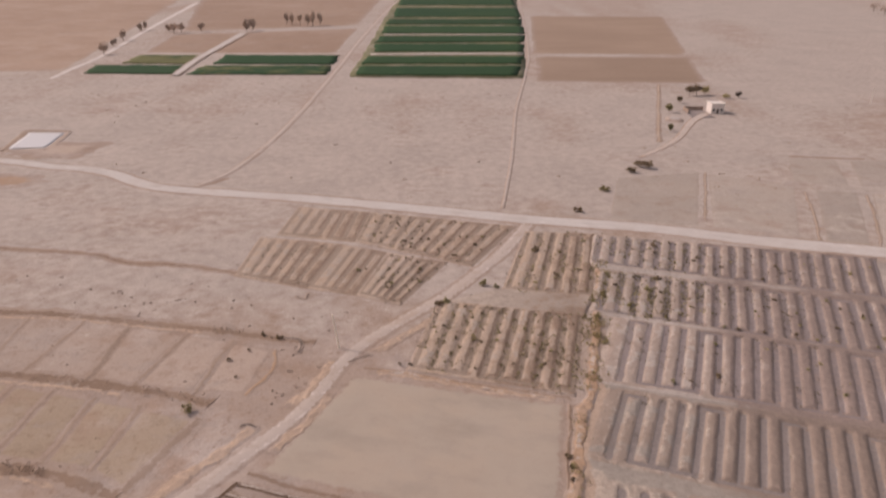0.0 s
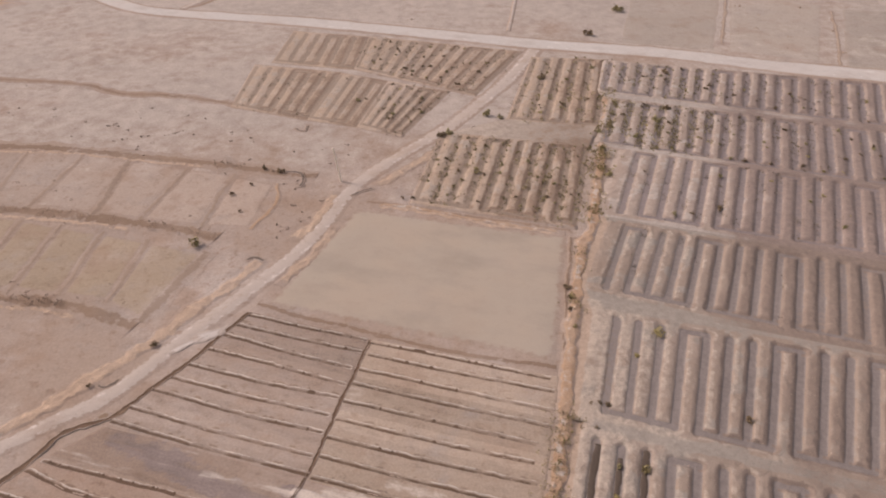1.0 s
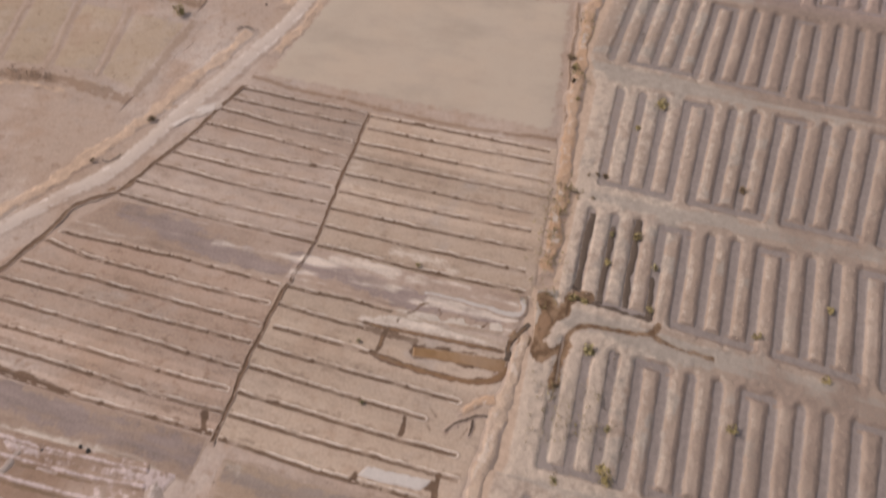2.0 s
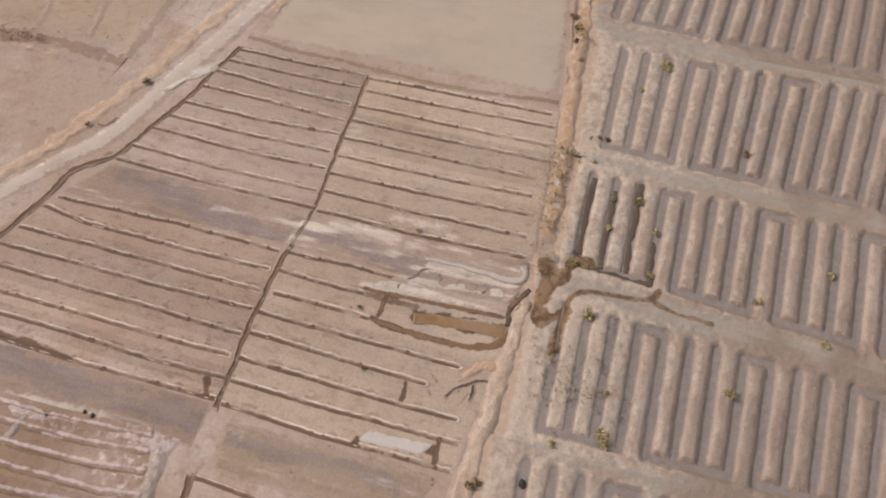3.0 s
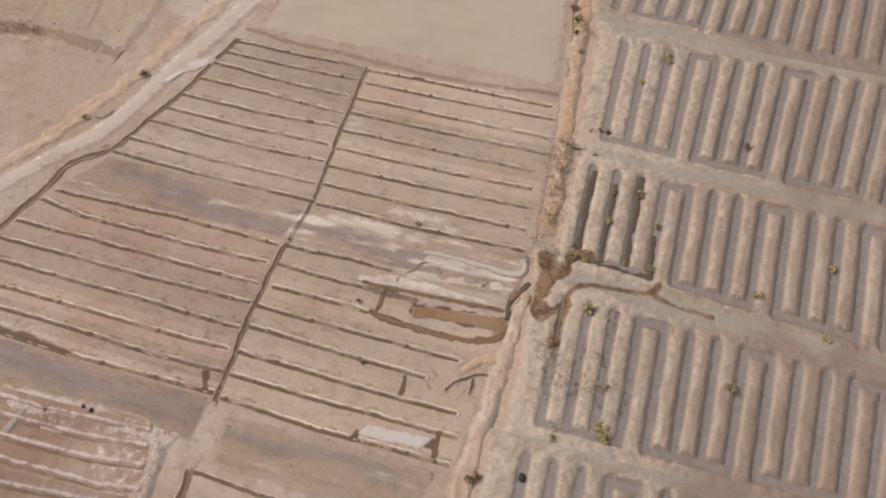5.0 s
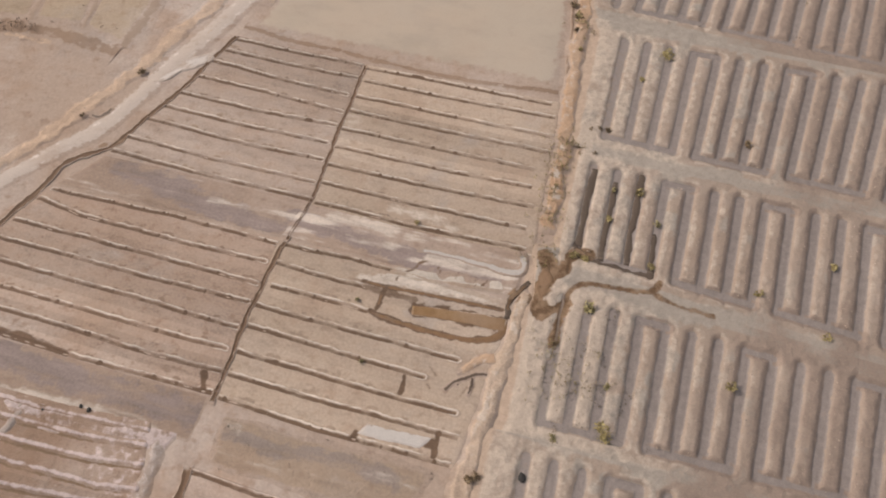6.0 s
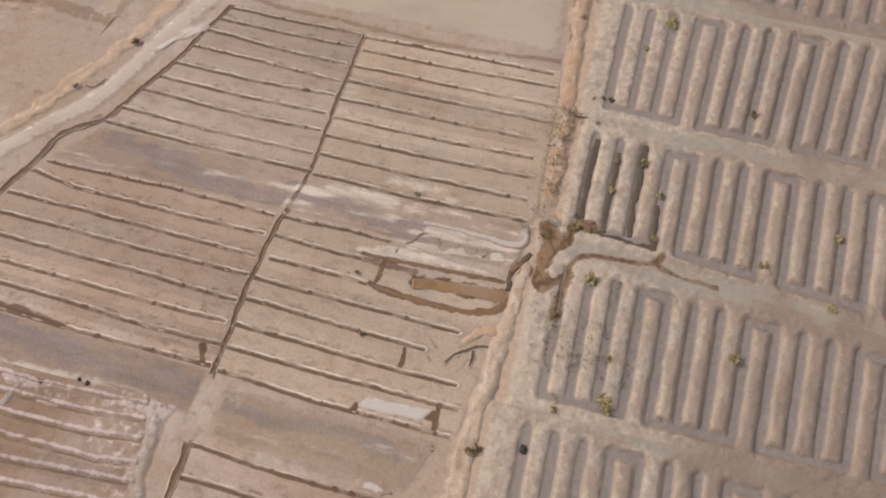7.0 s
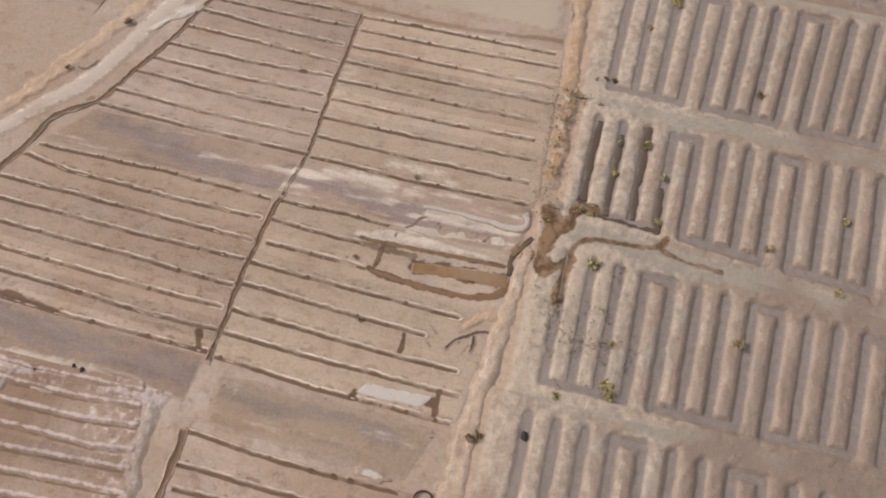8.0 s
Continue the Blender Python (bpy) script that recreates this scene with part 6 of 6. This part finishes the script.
# ---- pale fallow plots north of the wide road ----
for k, (quad, pale) in enumerate(((((47.3, 179.0), (71.7, 173.4), (89.6, 224.7), (58.6, 217.1)), .1), (((74.2, 172.6), (96.4, 166.5), (115.4, 209.3), (91.1, 223.4)), .45),
                                  (((100.6, 162.7), (111.5, 159.2), (132.6, 204.1), (119.5, 206.6)), .6), (((113.3, 159.3), (130.2, 154.2), (154.5, 201.8), (135.6, 203.0)), .4),
                                  (((115.8, 214.0), (133.3, 208.6), (145.1, 241.1), (127.6, 243.6)), .4), (((135.8, 209.7), (152.6, 207.2), (166.9, 239.4), (148.9, 240.5)), .5))):
    pale_plot(*quad, "pale fallow plot north of the wide road", 780 + k, material=NORTH, pale=pale * .8)
bund([(90.5, 224.1), (83.5, 203.1), (75.1, 178.5)], 1.1, "low broken bund between fallow plots", 790, tall=.5, material=BANK_PALE)
bund([(115.4, 203.7), (105.4, 176.9), (100.3, 164.6)], 1.1, "low broken bund between fallow plots", 791, tall=.5, material=BANK_PALE)
bund([(133.8, 201.4), (123.6, 179.3), (114.4, 161.1)], 1.1, "low broken bund between fallow plots", 792, tall=.5, material=BANK_PALE)
bund([(129.0, 244.4), (143.8, 242.5), (155.6, 241.3)], 2.4, "dark weedy bund between fallow plots", 793, tall=.8)
bund([(-77.4, 205.0), (-73.1, 208.5), (-69.4, 214.4)], 2.0, "dark weedy edge of the far track", 794, tall=1.2)


# ---- loose clods and dead tufts over the fallow ground ----
def litter(quad, count, size, label, seed, material=None):
    r = random.Random(seed)
    verts, faces = [], []
    for _ in range(count):
        c = across(quad, r.random(), r.random())
        if rough(c[0], c[1], 12.0, seed) < r.uniform(-.5, .5):
            continue
        for _ in range(r.randrange(2, 7)):
            s, q = size * r.uniform(.5, 1.5), len(verts)
            p = np.array((c[0] + r.gauss(0, size * 2), c[1] + r.gauss(0, size * 1.5), .02))
            verts += [tuple(p + np.array(d) * s) for d in ((1, 0, -.3), (-.5, .9, -.3), (-.5, -.9, -.3), (r.uniform(-.3, .3), r.uniform(-.3, .3), .9))]
            faces += [(q, q + 1, q + 3), (q + 1, q + 2, q + 3), (q + 2, q, q + 3)]
    ob = hang("clods", mesh_of("clods", verts, faces, material or CLOD, smooth=False))
    return tagged(ob, label, "clods", kind="stuff")


litter(((-97.9, 124.4), (-19.7, 111.0), (-11.1, 129.1), (-115.9, 157.4)), 104, 0.12, "dark clods scattered over a fallow strip", 901)
litter(((-72.9, 78.5), (-45.2, 73.6), (-32.9, 112.6), (-96.6, 122.1)), 64, 0.10, "dark clods scattered over pale plots", 902)
litter(((-29.4, 89.8), (-22.3, 99.5), (-20.7, 110.6), (-30.3, 110.6)), 32, 0.12, "dark clods beside the dirt track", 904)
litter(((-24.5, 15.5), (0.1, 12.7), (0.7, 15.0), (-23.3, 22.0)), 24, 0.05, "clods scattered over a fallow strip", 906)
litter(((-15.0, 42.1), (8.9, 34.6), (9.8, 38.8), (-15.4, 45.9)), 24, 0.05, "clods scattered over a crusted strip", 907)
litter(((10.0, 19.3), (17.8, 17.5), (19.7, 31.7), (13.6, 33.9)), 64, 0.08, "clods among crumbling ridges", 908)
litter(((-170.1, 231.7), (13.4, 186.6), (38, 386), (-198, 394)), 104, 0.26, "dark tufts scattered over the open plain", 909, DEAD)
litter(((30.0, 186.9), (125.1, 159.4), (287, 379), (49, 370)), 104, 0.26, "dark tufts scattered over the open plain", 910, DEAD)
